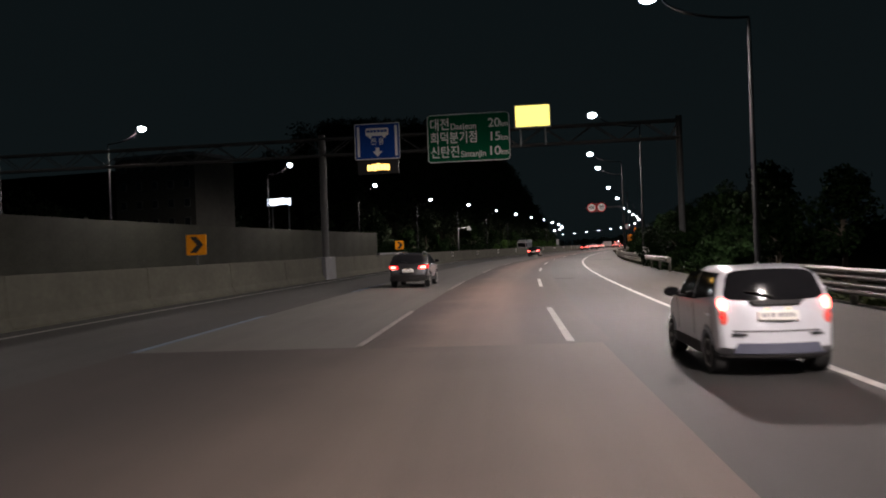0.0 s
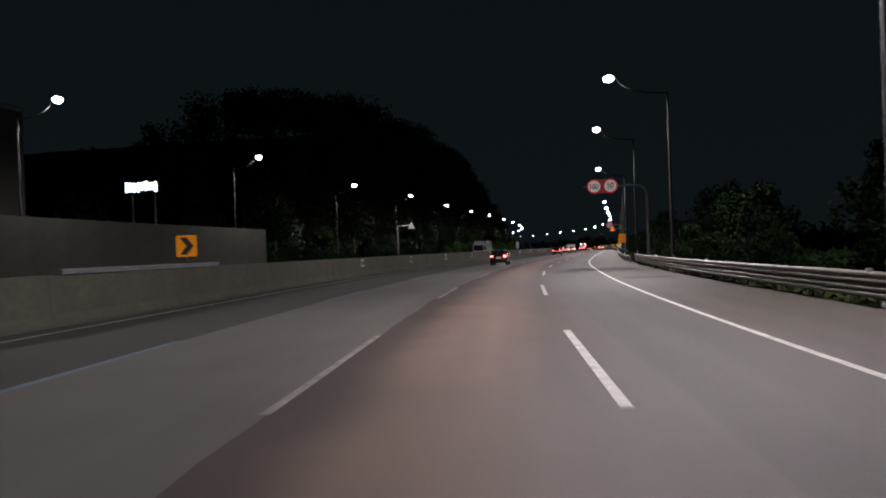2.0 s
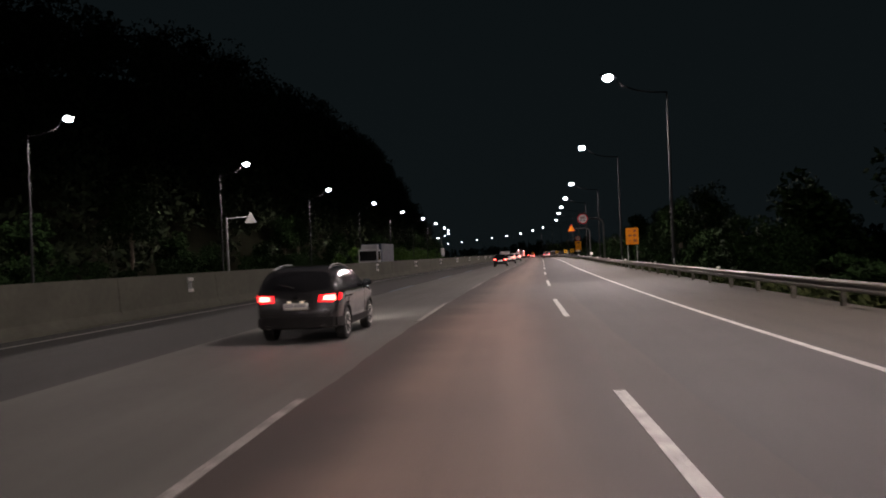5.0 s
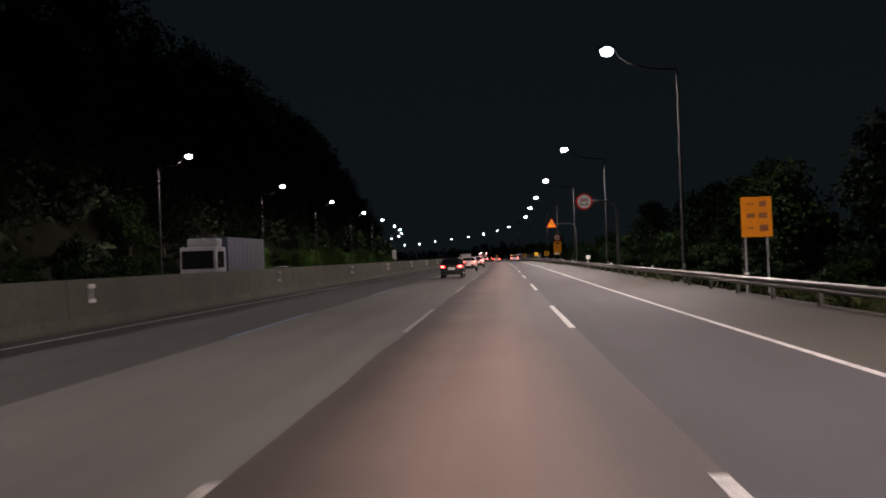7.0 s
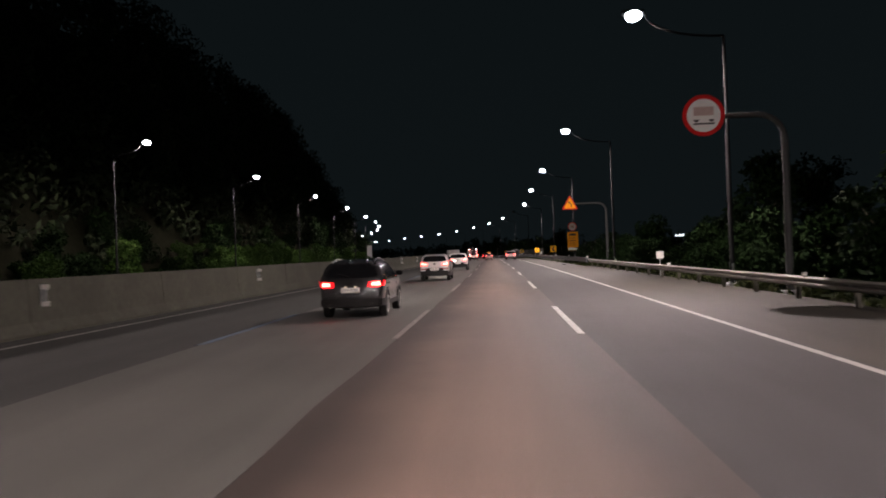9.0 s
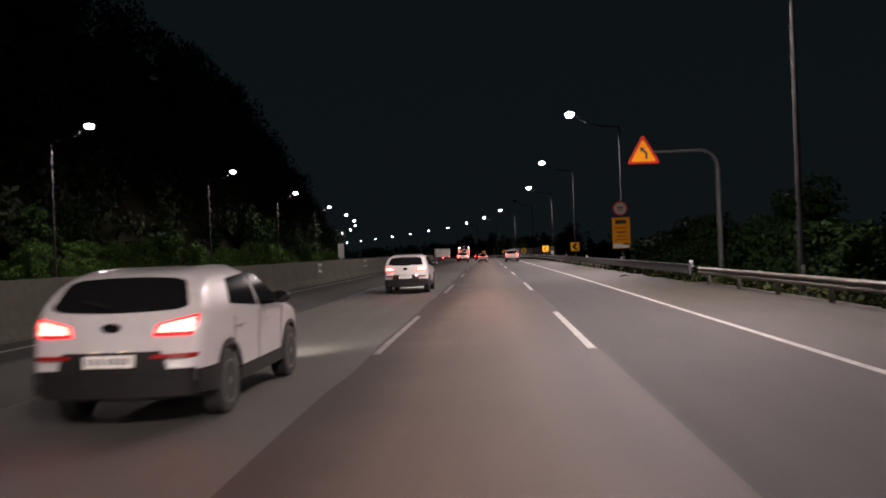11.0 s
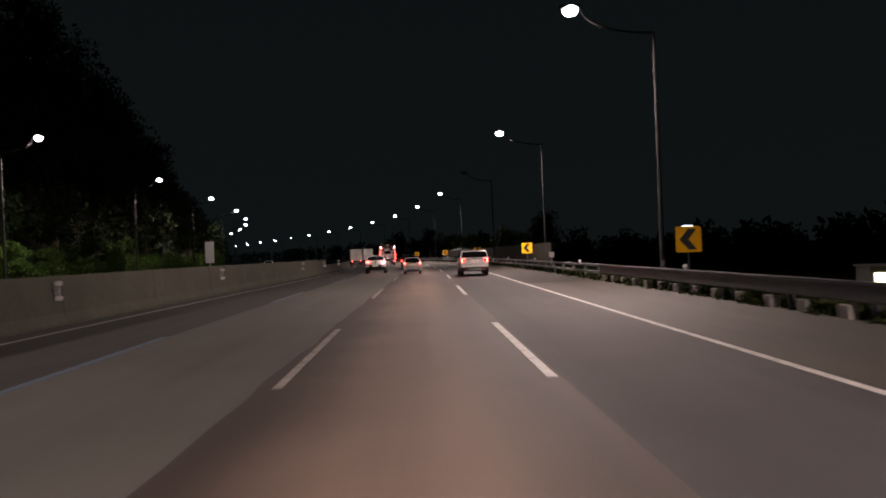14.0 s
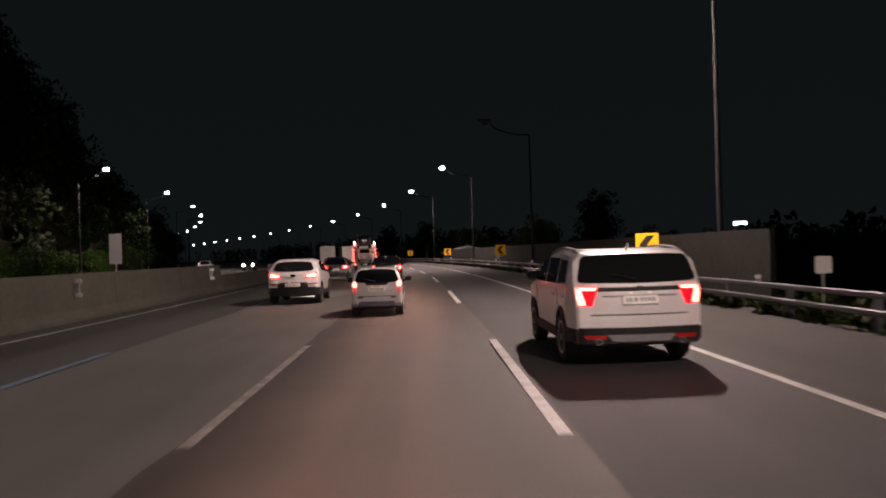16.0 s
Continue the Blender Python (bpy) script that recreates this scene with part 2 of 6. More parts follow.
# lamp arm and head: pole paint darkened, as no light falls on them
ARM = plain("lamp_arm_unlit", (0.010, 0.010, 0.011), 0.85, vary=0.2, spec=0.1)
GANTRY = plain("gantry_paint_dark", (0.028, 0.030, 0.030), 0.65, vary=0.25)
SIGN_POLE = plain("sign_pole_paint", (0.030, 0.032, 0.032), 0.6, vary=0.2)
LAMP_GLOW = lit("lamp_glow", (0.80, 0.90, 1.0), 28)
RUBBER = plain("tyre_rubber", (0.018, 0.018, 0.018), 0.85, vary=0.3, scale=10)
ALLOY_DARK = plain("wheel_alloy_dark", (0.10, 0.098, 0.095), 0.35, 0.5, vary=0.15)
ALLOY = plain("wheel_alloy", (0.62, 0.60, 0.56), 0.3, 0.35, vary=0.1)
BLACK_PLASTIC = plain("black_plastic", (0.012, 0.011, 0.011), 0.6, vary=0.3, scale=8, spec=0.25)
DARK_GLASS = plain("tinted_glass", (0.008, 0.008, 0.009), 0.06, vary=0.2)
CHROME = plain("chrome", (0.65, 0.64, 0.62), 0.15, 1.0, vary=0.05)
PLATE = plain("number_plate_white", (0.80, 0.78, 0.72), 0.45, vary=0.06)
PLATE_BAR = plain("number_plate_print", (0.24, 0.24, 0.25), 0.5, vary=0.1)
TAIL = lit("tail_light_lit", (1.0, 0.006, 0.010), 2.2)
TAIL_HOT = lit("tail_light_core", (1.0, 0.062, 0.045), 24)
BUMPER_BLUE = plain("blue_grey_bumper_plastic", (0.085, 0.09, 0.125), 0.5, vary=0.1)
LENS_CLEAR = lit("red_clear_lens", (1.0, 0.13, 0.10), 0.45)
TAIL_OFF = plain("red_lens", (0.32, 0.012, 0.01), 0.15, coat=0.6, vary=0.1)
PLATE_LIGHT = lit("plate_lamp", (1.0, 0.80, 0.58), 0.8)
HEAD_LIGHT = lit("headlight_lit", (1.0, 0.96, 0.88), 60)
PAINT_CAR_WHITE = plain("car_paint_white", (0.53, 0.515, 0.51), 0.28, coat=0.9, vary=0.04)
PAINT_CAR_SILVER = plain("car_paint_silver", (0.66, 0.67, 0.72), 0.28, 0.3, coat=0.9, vary=0.04)
PAINT_CAR_DARK = plain("car_paint_black", (0.020, 0.019, 0.020), 0.22, coat=1.0, vary=0.1)
PAINT_CAR_GREY = plain("car_paint_grey", (0.11, 0.105, 0.11), 0.25, 0.3, coat=1.0, vary=0.06)
TRUCK_WHITE = plain("truck_panel_white", (0.62, 0.61, 0.58), 0.45, vary=0.15, scale=1.5)
TRUCK_GREY = plain("truck_cab_grey", (0.17, 0.175, 0.18), 0.4, vary=0.12, scale=1.5)
TRUCK_BLUE = plain("truck_panel_blue", (0.018, 0.028, 0.05), 0.45, vary=0.2, scale=1.5)
SIGN_GREEN = plain("sign_green", (0.002, 0.105, 0.045), 0.8, vary=0.08, spec=0.1)
SIGN_BLUE = plain("sign_blue", (0.010, 0.06, 0.30), 0.8, vary=0.08, spec=0.1)
SIGN_WHITE = plain("sign_white", (0.85, 0.85, 0.82), 0.7, vary=0.05, spec=0.2)
SIGN_RED = plain("sign_red", (0.62, 0.02, 0.02), 0.8, vary=0.08, spec=0.1)
SIGN_YELLOW = plain("sign_yellow", (0.97, 0.48, 0.02), 0.8, vary=0.06, spec=0.1)
SIGN_ORANGE = plain("sign_orange", (0.64, 0.21, 0.010), 0.8, vary=0.1, spec=0.1)
# darkened copies of the sign red and white, for signs in weaker light
SIGN_RED_DIM = plain("sign_red_dim", (0.45, 0.03, 0.02), 0.8, vary=0.15, spec=0.1)
SIGN_WHITE_DIM = plain("sign_white_dim", (0.55, 0.48, 0.45), 0.8, vary=0.2, spec=0.1)
# the notice sign's amber; elsewhere a dimmed SIGN_YELLOW where headlights hardly reach
SIGN_AMBER = plain("sign_amber", (0.86, 0.33, 0.012), 0.8, vary=0.08, spec=0.1)
SIGN_BLACK = plain("sign_black", (0.015, 0.015, 0.015), 0.6, vary=0.2)
SIGN_BACK = plain("sign_back_aluminium", (0.17, 0.175, 0.17), 0.5, 0.5, vary=0.15)
VMS_YELLOW = lit("message_panel_lit", (1.0, 0.84, 0.20), 1.35)
VMS_AMBER = lit("amber_leds", (1.0, 0.60, 0.14), 3.0)
REFLECTOR = plain("reflector_white", (0.62, 0.60, 0.57), 0.3, coat=0.5, vary=0.05)
BILLBOARD = lit("lit_letters_white", (0.80, 0.88, 1.0), 3.5)
KIOSK_LIGHT = lit("kiosk_light", (1.0, 0.95, 0.62), 3.0)
PLASTER = plain("house_plaster", (0.36, 0.33, 0.29), 0.9, vary=0.2, scale=0.8)
ROOF_TILE = plain("roof_sheet", (0.14, 0.15, 0.17), 0.6, vary=0.2, scale=1.0)
WINDOW_DARK = plain("window_dark", (0.02, 0.022, 0.025), 0.1, vary=0.1)
BUILDING_WALL = plain("apartment_wall", (0.045, 0.045, 0.038), 0.9, vary=0.2, scale=0.2)


# ---- mesh helpers ----
def finish(bm, name, mat, smooth=None):
    me = bpy.data.meshes.new(name)
    bmesh.ops.recalc_face_normals(bm, faces=bm.faces)
    bm.to_mesh(me)
    bm.free()
    me.materials.append(mat)
    if smooth:
        me.shade_smooth()
        me.set_sharp_from_angle(angle=radians(smooth))
    return me


def part(name, bm, mat, parent, label="", smooth=None, m=None):
    ob = new(name, bm if isinstance(bm, bpy.types.Mesh) else finish(bm, name, mat, smooth))
    ob.parent = parent
    if m is not None:
        ob.matrix_basis = m
    return tagged(ob, label) if label else ob


def thing(name, label, category, group="", m=None, kind=""):
    ob = new(name)
    if m is not None:
        ob.matrix_basis = m
    return tagged(ob, label, category, group, kind)


def box(bm, x0, x1, y0, y1, z0, z1, bevel=0.0, m=None):
    mat = Matrix.Translation(((x0 + x1) / 2, (y0 + y1) / 2, (z0 + z1) / 2)) @ Matrix.Diagonal((x1 - x0, y1 - y0, z1 - z0, 1))
    r = bmesh.ops.create_cube(bm, size=1, matrix=(m @ mat) if m is not None else mat)
    if bevel:
        edges = list({e for v in r["verts"] for e in v.link_edges})
        bmesh.ops.bevel(bm, geom=edges, offset=bevel, segments=2, affect="EDGES", profile=0.6)
    return bm


def boxed(*a, **k):
    return box(bmesh.new(), *a, **k)


def tube(bm, points, radii, sides=12, caps=True):
    """A round bar through points with a radius at each."""
    rings, prev = [], None
    pts = [Vector(p) for p in points]
    for i, p in enumerate(pts):
        d = (pts[min(i + 1, len(pts) - 1)] - pts[max(i - 1, 0)]).normalized()
        a = d.orthogonal().normalized() if prev is None else (prev - d * prev.dot(d)).normalized()
        prev = a
        b = d.cross(a)
        r = radii[i] if hasattr(radii, "__len__") else radii
        rings.append([bm.verts.new(p + (a * math.cos(k) + b * math.sin(k)) * r) for k in np.arange(sides) * 2 * math.pi / sides])
    for r0, r1 in zip(rings, rings[1:]):
        for k in range(sides):
            bm.faces.new((r0[k], r0[(k + 1) % sides], r1[(k + 1) % sides], r1[k]))
    if caps:
        bm.faces.new(rings[0][::-1])
        bm.faces.new(rings[-1])
    return bm


def plate(bm, pts, y0, y1):
    """A flat outline of (x, z) made y1 - y0 thick."""
    f, k = [bm.verts.new((x, y0, z)) for x, z in pts], [bm.verts.new((x, y1, z)) for x, z in pts]
    bm.faces.new(f)
    bm.faces.new(k[::-1])
    for i in range(len(pts)):
        j = (i + 1) % len(pts)
        bm.faces.new((f[i], k[i], k[j], f[j]))
    return bm


def rounded(w, h, r, n=5):
    """The outline of a rounded rectangle about the origin."""
    out = []
    for cx, cz, a0 in ((w / 2 - r, h / 2 - r, 0), (-w / 2 + r, h / 2 - r, 90), (-w / 2 + r, -h / 2 + r, 180), (w / 2 - r, -h / 2 + r, 270)):
        out += [(cx + r * math.cos(radians(a0 + 90 * k / n)), cz + r * math.sin(radians(a0 + 90 * k / n))) for k in range(n + 1)]
    return out


def disc(r, n=40):
    return [(r * math.cos(2 * math.pi * k / n), r * math.sin(2 * math.pi * k / n)) for k in range(n)]


def moved(pts, dx, dz):
    return [(x + dx, z + dz) for x, z in pts]


def strip_mesh(name, s0, s1, left, right, z, mat, step=4.0, thick=0.0, cross=1):
    """A band of road between two offsets (numbers or functions of s), with its lane UV."""
    fl = left if callable(left) else (lambda s: left)
    fr = right if callable(right) else (lambda s: right)
    ss = np.linspace(s0, s1, max(2, int((s1 - s0) / step) + 1))
    verts, uvs, faces = [], [], []
    for s in ss:
        for k in range(cross + 1):
            u = fl(s) + (fr(s) - fl(s)) * k / cross
            verts.append(at(s, u, z))
            uvs.append((u, s))
    w = cross + 1
    for i in range(len(ss) - 1):
        for k in range(cross):
            a = i * w + k
            faces.append((a, a + 1, a + w + 1, a + w))
    top = len(faces)
    if thick:
        base = len(verts)
        for i, s in enumerate(ss):
            verts += [verts[i * w] - Vector((0, 0, thick)), verts[i * w + cross] - Vector((0, 0, thick))]
            uvs += [uvs[i * w], uvs[i * w + cross]]
        for i in range(len(ss) - 1):
            a, b = i * w, (i + 1) * w
            c, d = base + 2 * i, base + 2 * i + 2
            faces += [(a, b, d, c), (a + cross, c + 1, d + 1, b + cross)]
    me = bpy.data.meshes.new(name)
    me.from_pydata([tuple(v) for v in verts], [], faces)
    layer = me.uv_layers.new(name="lane")
    for loop in me.loops:
        layer.data[loop.index].uv = uvs[loop.vertex_index]
    me.materials.append(mat)
    return me


def profile_mesh(name, s0, s1, outline, off, mat, step=3.0, smooth=None):
    """An outline of (u, z) drawn along the road from s0 to s1, closed at both ends."""
    ss = np.linspace(s0, s1, max(2, int(abs(s1 - s0) / step) + 1))
    bm = bmesh.new()
    rings = [[bm.verts.new(at(s, (off(s) if callable(off) else off) + u, z)) for u, z in outline] for s in ss]
    n = len(outline)
    for a, b in zip(rings, rings[1:]):
        for k in range(n):
            bm.faces.new((a[k], a[(k + 1) % n], b[(k + 1) % n], b[k]))
    bm.faces.new(rings[0])
    bm.faces.new(rings[-1][::-1])
    return finish(bm, name, mat, smooth)


def text_mesh(body, size, mat, width=None, bold=0.0, thick=0.004):
    """Writing in Blender's own font, standing in the x-z plane and read from -y; its left foot at the origin."""
    cu = bpy.data.curves.new("writing", "FONT")
    cu.body, cu.size, cu.extrude, cu.offset = body, size, thick, bold
    ob = new("writing", cu)
    me = bpy.data.meshes.new_from_object(ob.evaluated_get(bpy.context.evaluated_depsgraph_get()))
    bpy.data.objects.remove(ob)
    bpy.data.curves.remove(cu)
    xs = [v.co.x for v in me.vertices]
    k = width / (max(xs) - min(xs)) if width else 1.0
    me.transform(Matrix.Rotation(radians(90), 4, "X") @ Matrix.Diagonal((k, 1, 1, 1)) @ Matrix.Translation((-min(xs), 0, 0)))
    me.materials.clear()
    me.materials.append(mat)
    return me


# ---- ground and road ----
def bank_rise(s):
    """How high the wooded hill stands over the road."""
    return np.interp(s, [190, 215, 260, 330, 600], [26, 29, 36, 39, 37])


def build_ground():
    """One sheet to the horizon: level by the road, a wooded bank to the left, a lower verge to the right."""
    xs = np.unique(np.r_[np.arange(-900, -200, 40), np.arange(-200, 200, 6), np.arange(200, 921, 40)])
    ys = np.unique(np.r_[np.arange(-400, -100, 40), np.arange(-100, 700, 6), np.arange(700, 3000, 60)])
    X, Y = np.meshgrid(xs, ys)
    S, U = np.zeros_like(X), np.zeros_like(X)
    ls, lx, ly, lh = LINE_S[::6], LINE_X[::6], LINE_Y[::6], np.interp(LINE_S[::6], KNOTS, TURN)
    for i in range(X.shape[0]):
        d = (X[i][:, None] - lx) ** 2 + (Y[i][:, None] - ly) ** 2
        k = d.argmin(1)
        dx, dy = X[i] - lx[k], Y[i] - ly[k]
        S[i] = ls[k] + dx * np.sin(lh[k]) + dy * np.cos(lh[k])
        U[i] = dx * np.cos(lh[k]) - dy * np.sin(lh[k])
    bank = np.clip((-U - 39) / 22, 0, 1) ** 1.1 * bank_rise(S) * np.clip((S - 150) / 60, 0, 1) * np.clip((590 - S) / 110, 0.08, 1)
    fall = np.clip((U - 11) / 12, 0, 1) * -1.6
    Z = grade(S) - 0.22 + bank + fall
    verts = np.stack([X, Y, Z], -1).reshape(-1, 3)
    w = len(xs)
    faces = [(r * w + c, r * w + c + 1, (r + 1) * w + c + 1, (r + 1) * w + c) for r in range(len(ys) - 1) for c in range(w - 1)]
    me = bpy.data.meshes.new("ground")
    me.from_pydata(verts.tolist(), [], faces)
    me.materials.append(SOIL)
    me.shade_smooth()
    tagged(new("ground", me), "dark roadside soil and grass beyond the motorway", "ground", kind="structure")


build_ground()

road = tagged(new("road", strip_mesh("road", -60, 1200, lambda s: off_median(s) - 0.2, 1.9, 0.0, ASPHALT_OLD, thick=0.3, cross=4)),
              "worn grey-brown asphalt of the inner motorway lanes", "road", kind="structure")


def seam_left(s):
    """The uneven joint between the resurfaced lane and the older one."""
    drift = float(np.interp(s, [0, 60, 72, 90, 98, 115, 240, 262, 290, 312, 325, 345, 400], [0, 0, -0.12, -0.15, 0.03, 0, 0, -0.2, -0.28, -0.36, -0.25, -0.12, -0.1]))
    return off_left(s) + drift + 0.04 + 0.045 * math.sin(s * 0.83) * math.sin(s * 0.19) + 0.03 * math.sin(s * 2.1)


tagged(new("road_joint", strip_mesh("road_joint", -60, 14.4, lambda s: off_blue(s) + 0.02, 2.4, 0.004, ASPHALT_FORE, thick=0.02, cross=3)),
       "brown asphalt before a transverse joint, headlight glow painted in", "road", kind="structure")
tagged(new("road_inner_lane", strip_mesh("road_inner_lane", 14.5, 1200, lambda s: off_blue(s) + 0.02, lambda s: off_left(s) + 0.06, 0.004, ASPHALT_MID, thick=0.02, cross=2)),
       "paler grey asphalt of the lane beside the bus lane", "road", kind="structure")
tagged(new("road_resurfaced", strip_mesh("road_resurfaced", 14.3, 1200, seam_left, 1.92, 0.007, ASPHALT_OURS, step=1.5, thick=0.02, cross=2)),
       "resurfaced asphalt strip of the middle lane, headlight glow painted in", "road", kind="structure")
tagged(new("road_right", strip_mesh("road_right", -60, 160, 1.9, lambda s: off_edge(s) + 0.16, 0.0, ASPHALT_RIGHT, thick=0.3, cross=2)),
       "pale grey asphalt of the slow lane", "road", kind="structure")
tagged(new("road_right", strip_mesh("road_right", 160, 1200, 1.9, lambda s: off_edge(s) + 0.16, 0.0, ASPHALT_RIGHT_NEW, thick=0.3, cross=2)),
       "newer blue-grey asphalt of the slow lane", "road", kind="structure")
tagged(new("road_shoulder", strip_mesh("road_shoulder", -60, 347, lambda s: off_edge(s) + 0.16, 9.6, 0.0, ASPHALT_SHOULDER, thick=0.3, cross=2)),
       "dusty brown hard shoulder beside the slow lane", "road", kind="structure")
tagged(new("road_shoulder", strip_mesh("road_shoulder", 347, 1200, lambda s: off_edge(s) + 0.16, 9.6, 0.0, ASPHALT_DIRT, thick=0.3, cross=2)),
       "dark dirt-covered hard shoulder beside the slim guardrail", "road", kind="structure")
tagged(new("road_opposite", strip_mesh("road_opposite", -60, 1200, -33.0, lambda s: off_median(s) - 0.9, 0.0, ASPHALT_OLD, thick=0.3, cross=4)),
       "asphalt of the opposite carriageway", "road", kind="structure")
tagged(new("road_joint", strip_mesh("road_joint", 14.4, 160, 1.87, lambda s: 2.6 + 0.02 * math.sin(s * 0.7), 0.003, ASPHALT_JOINT, step=1.5, thick=0.02)),
       "brown worn asphalt strip along the slow lane joint", "road", kind="structure")
for s0, s1, u0, u1 in ((41.65, 43.0, 2.68, 3.62), (106.0, 109.6, 3.7, 5.0), (88, 91, 6.0, 8.6)):
    tagged(new("road_patch", strip_mesh("road_patch", s0, s1, u0, u1, 0.005, ASPHALT_PATCH, step=1)), "dark patch on the road", "road patch", kind="structure")

# painted lines: long edges, then each dash a piece of the road
tagged(new("edge_line", strip_mesh("edge_line", -60, 1200, lambda s: off_edge(s) - 0.075, lambda s: off_edge(s) + 0.075, 0.006, PAINT_WHITE)), "solid white edge line beside the shoulder", "road marking", kind="structure")
tagged(new("edge_line", strip_mesh("edge_line", -60, 1200, lambda s: off_median(s) + 0.95, lambda s: off_median(s) + 1.10, 0.006, PAINT_WHITE)),
       "solid white line beside the median barrier", "road marking", kind="structure")
tagged(new("edge_line", strip_mesh("edge_line", -60, 1200, lambda s: off_median(s) - 2.0, lambda s: off_median(s) - 1.85, 0.006, PAINT_WHITE)),
       "solid line along the opposite carriageway", "road marking", kind="structure")
DASH_S = [-25.9, -5.6] + list(np.interp(np.arange(40), [0, 1, 3, 4, 7, 8, 12, 13, 16, 17, 39], [14.6, 34.5, 76.0, 97.0, 155.9, 176.5, 256.8, 276.8, 338.9, 358.8, 800]))


def dash_mesh(name, length, width, mat):
    bm = bmesh.new()
    box(bm, -width / 2, width / 2, 0, length, 0, 0.006)
    return finish(bm, name, mat)


worn_dash = dash_mesh("lane_dash", 8.1, 0.13, PAINT_WORN)
white_dash, blue_dash = dash_mesh("lane_dash", 8.1, 0.15, PAINT_WHITE), dash_mesh("bus_lane_dash", 8.1, 0.17, PAINT_BLUE)
for s in DASH_S:
    part("lane_dash", white_dash, None, road, m=stand(s, off_right(s), 0.0085))
    part("lane_dash", worn_dash, None, road, m=stand(s, off_left(s), 0.0085))
    part("bus_lane_dash", blue_dash, None, road, m=stand(s, off_blue(s), 0.001))
    for u in (-20.0, -23.6):
        part("lane_dash", white_dash, None, road, m=stand(s, u, 0.001))


# ---- median barrier, walls, guardrails ----
BARRIER = [(0.0, 0.0), (0.0, 0.08), (-0.17, 0.34), (-0.26, 1.40), (-0.28, 1.46), (-0.44, 1.46), (-0.46, 1.40), (-0.55, 0.34), (-0.72, 0.08), (-0.72, 0.0)]
barrier = thing("median_barrier", "tall stained concrete median barrier in cast lengths", "barrier", kind="structure")
s = -60.0
while s < 1150:
    length = 8.0 if s < 480 else 40.0
    part("barrier_segment", profile_mesh("barrier_segment", s, s + length - 0.03, BARRIER if s < 392 else [(u, z * 0.62) for u, z in BARRIER], off_median, CONCRETE, step=4, smooth=20), None, barrier)
    s += length

part("barrier_cap", profile_mesh("barrier_cap", 68.6, 80.4, [(-0.20, 1.463), (-0.18, 1.60), (-0.22, 1.63), (-0.50, 1.63), (-0.54, 1.60), (-0.52, 1.463)], off_median, PLINTH_PAINT, step=2), None, barrier, "pale raised concrete cap")


def wall_pieces(name, label, s0, s1, pitch, u, z0, z1, mat, category="noise wall"):
    """Concrete panels between steel posts."""
    wall = thing(name, label, category, kind="structure")
    rows = 3 if z1 - z0 > 3 else 1
    hh = (z1 - z0) / rows
    panel = boxed(-0.08, 0.08, 0.004, pitch - 0.004, 0.002, hh - 0.002, bevel=0.003)
    panel = finish(panel, "wall_panel", mat)
    bm = bmesh.new()
    box(bm, -0.083, 0.083, -0.02, 0.02, -0.3, z1 - z0 + 0.004, bevel=0.002)
    post = finish(bm, "wall_post", mat)
    for i, s in enumerate(np.arange(s0, s1, pitch)):
        fit = Matrix.Diagonal((1, (at(s + pitch, u) - at(s, u)).length / pitch, 1, 1))     # longer on the outside of the bend
        part("wall_post", post, None, wall, m=stand(s, u, z0))
        for r in range(rows):
            a, b = at(s, u), at(s + pitch, u)
            along = Matrix.Rotation(-math.atan2(b.x - a.x, b.y - a.y), 4, "Z")
            part("wall_panel", panel, None, wall, m=Matrix.Translation(at(s, u, z0 + r * hh)) @ along @ fit)
    part("wall_post", post, None, wall, m=stand(s + pitch, u, z0))
    part("wall_foot", profile_mesh("wall_foot", s0, s + pitch, [(-0.2, -0.3), (0.2, -0.3), (0.2, z0 + 0.02), (-0.2, z0 + 0.02)], u, CONCRETE), None, wall)


wall_pieces("wall_left", "tall grey concrete noise wall beyond the opposite carriageway", -61.4, 138, 4.0, -33.5, 0.0, 5.15, CONCRETE_WALL)
wall_pieces("wall_right", "low dark weathered noise wall behind the guardrail", 374.7, 479, 4.0, 11.0, 0.15, 2.2, CONCRETE_DARK)

WAVE = [(0.0, -0.155), (-0.03, -0.12), (-0.085, -0.10), (-0.085, -0.05), (-0.02, -0.02), (-0.02, 0.02), (-0.085, 0.05), (-0.085, 0.10), (-0.03, 0.12), (0.0, 0.155),
        (0.004, 0.155), (-0.026, 0.116), (-0.08, 0.096), (-0.08, 0.054), (-0.016, 0.022), (-0.016, -0.022), (-0.08, -0.054), (-0.08, -0.096), (-0.026, -0.116), (0.004, -0.155)]


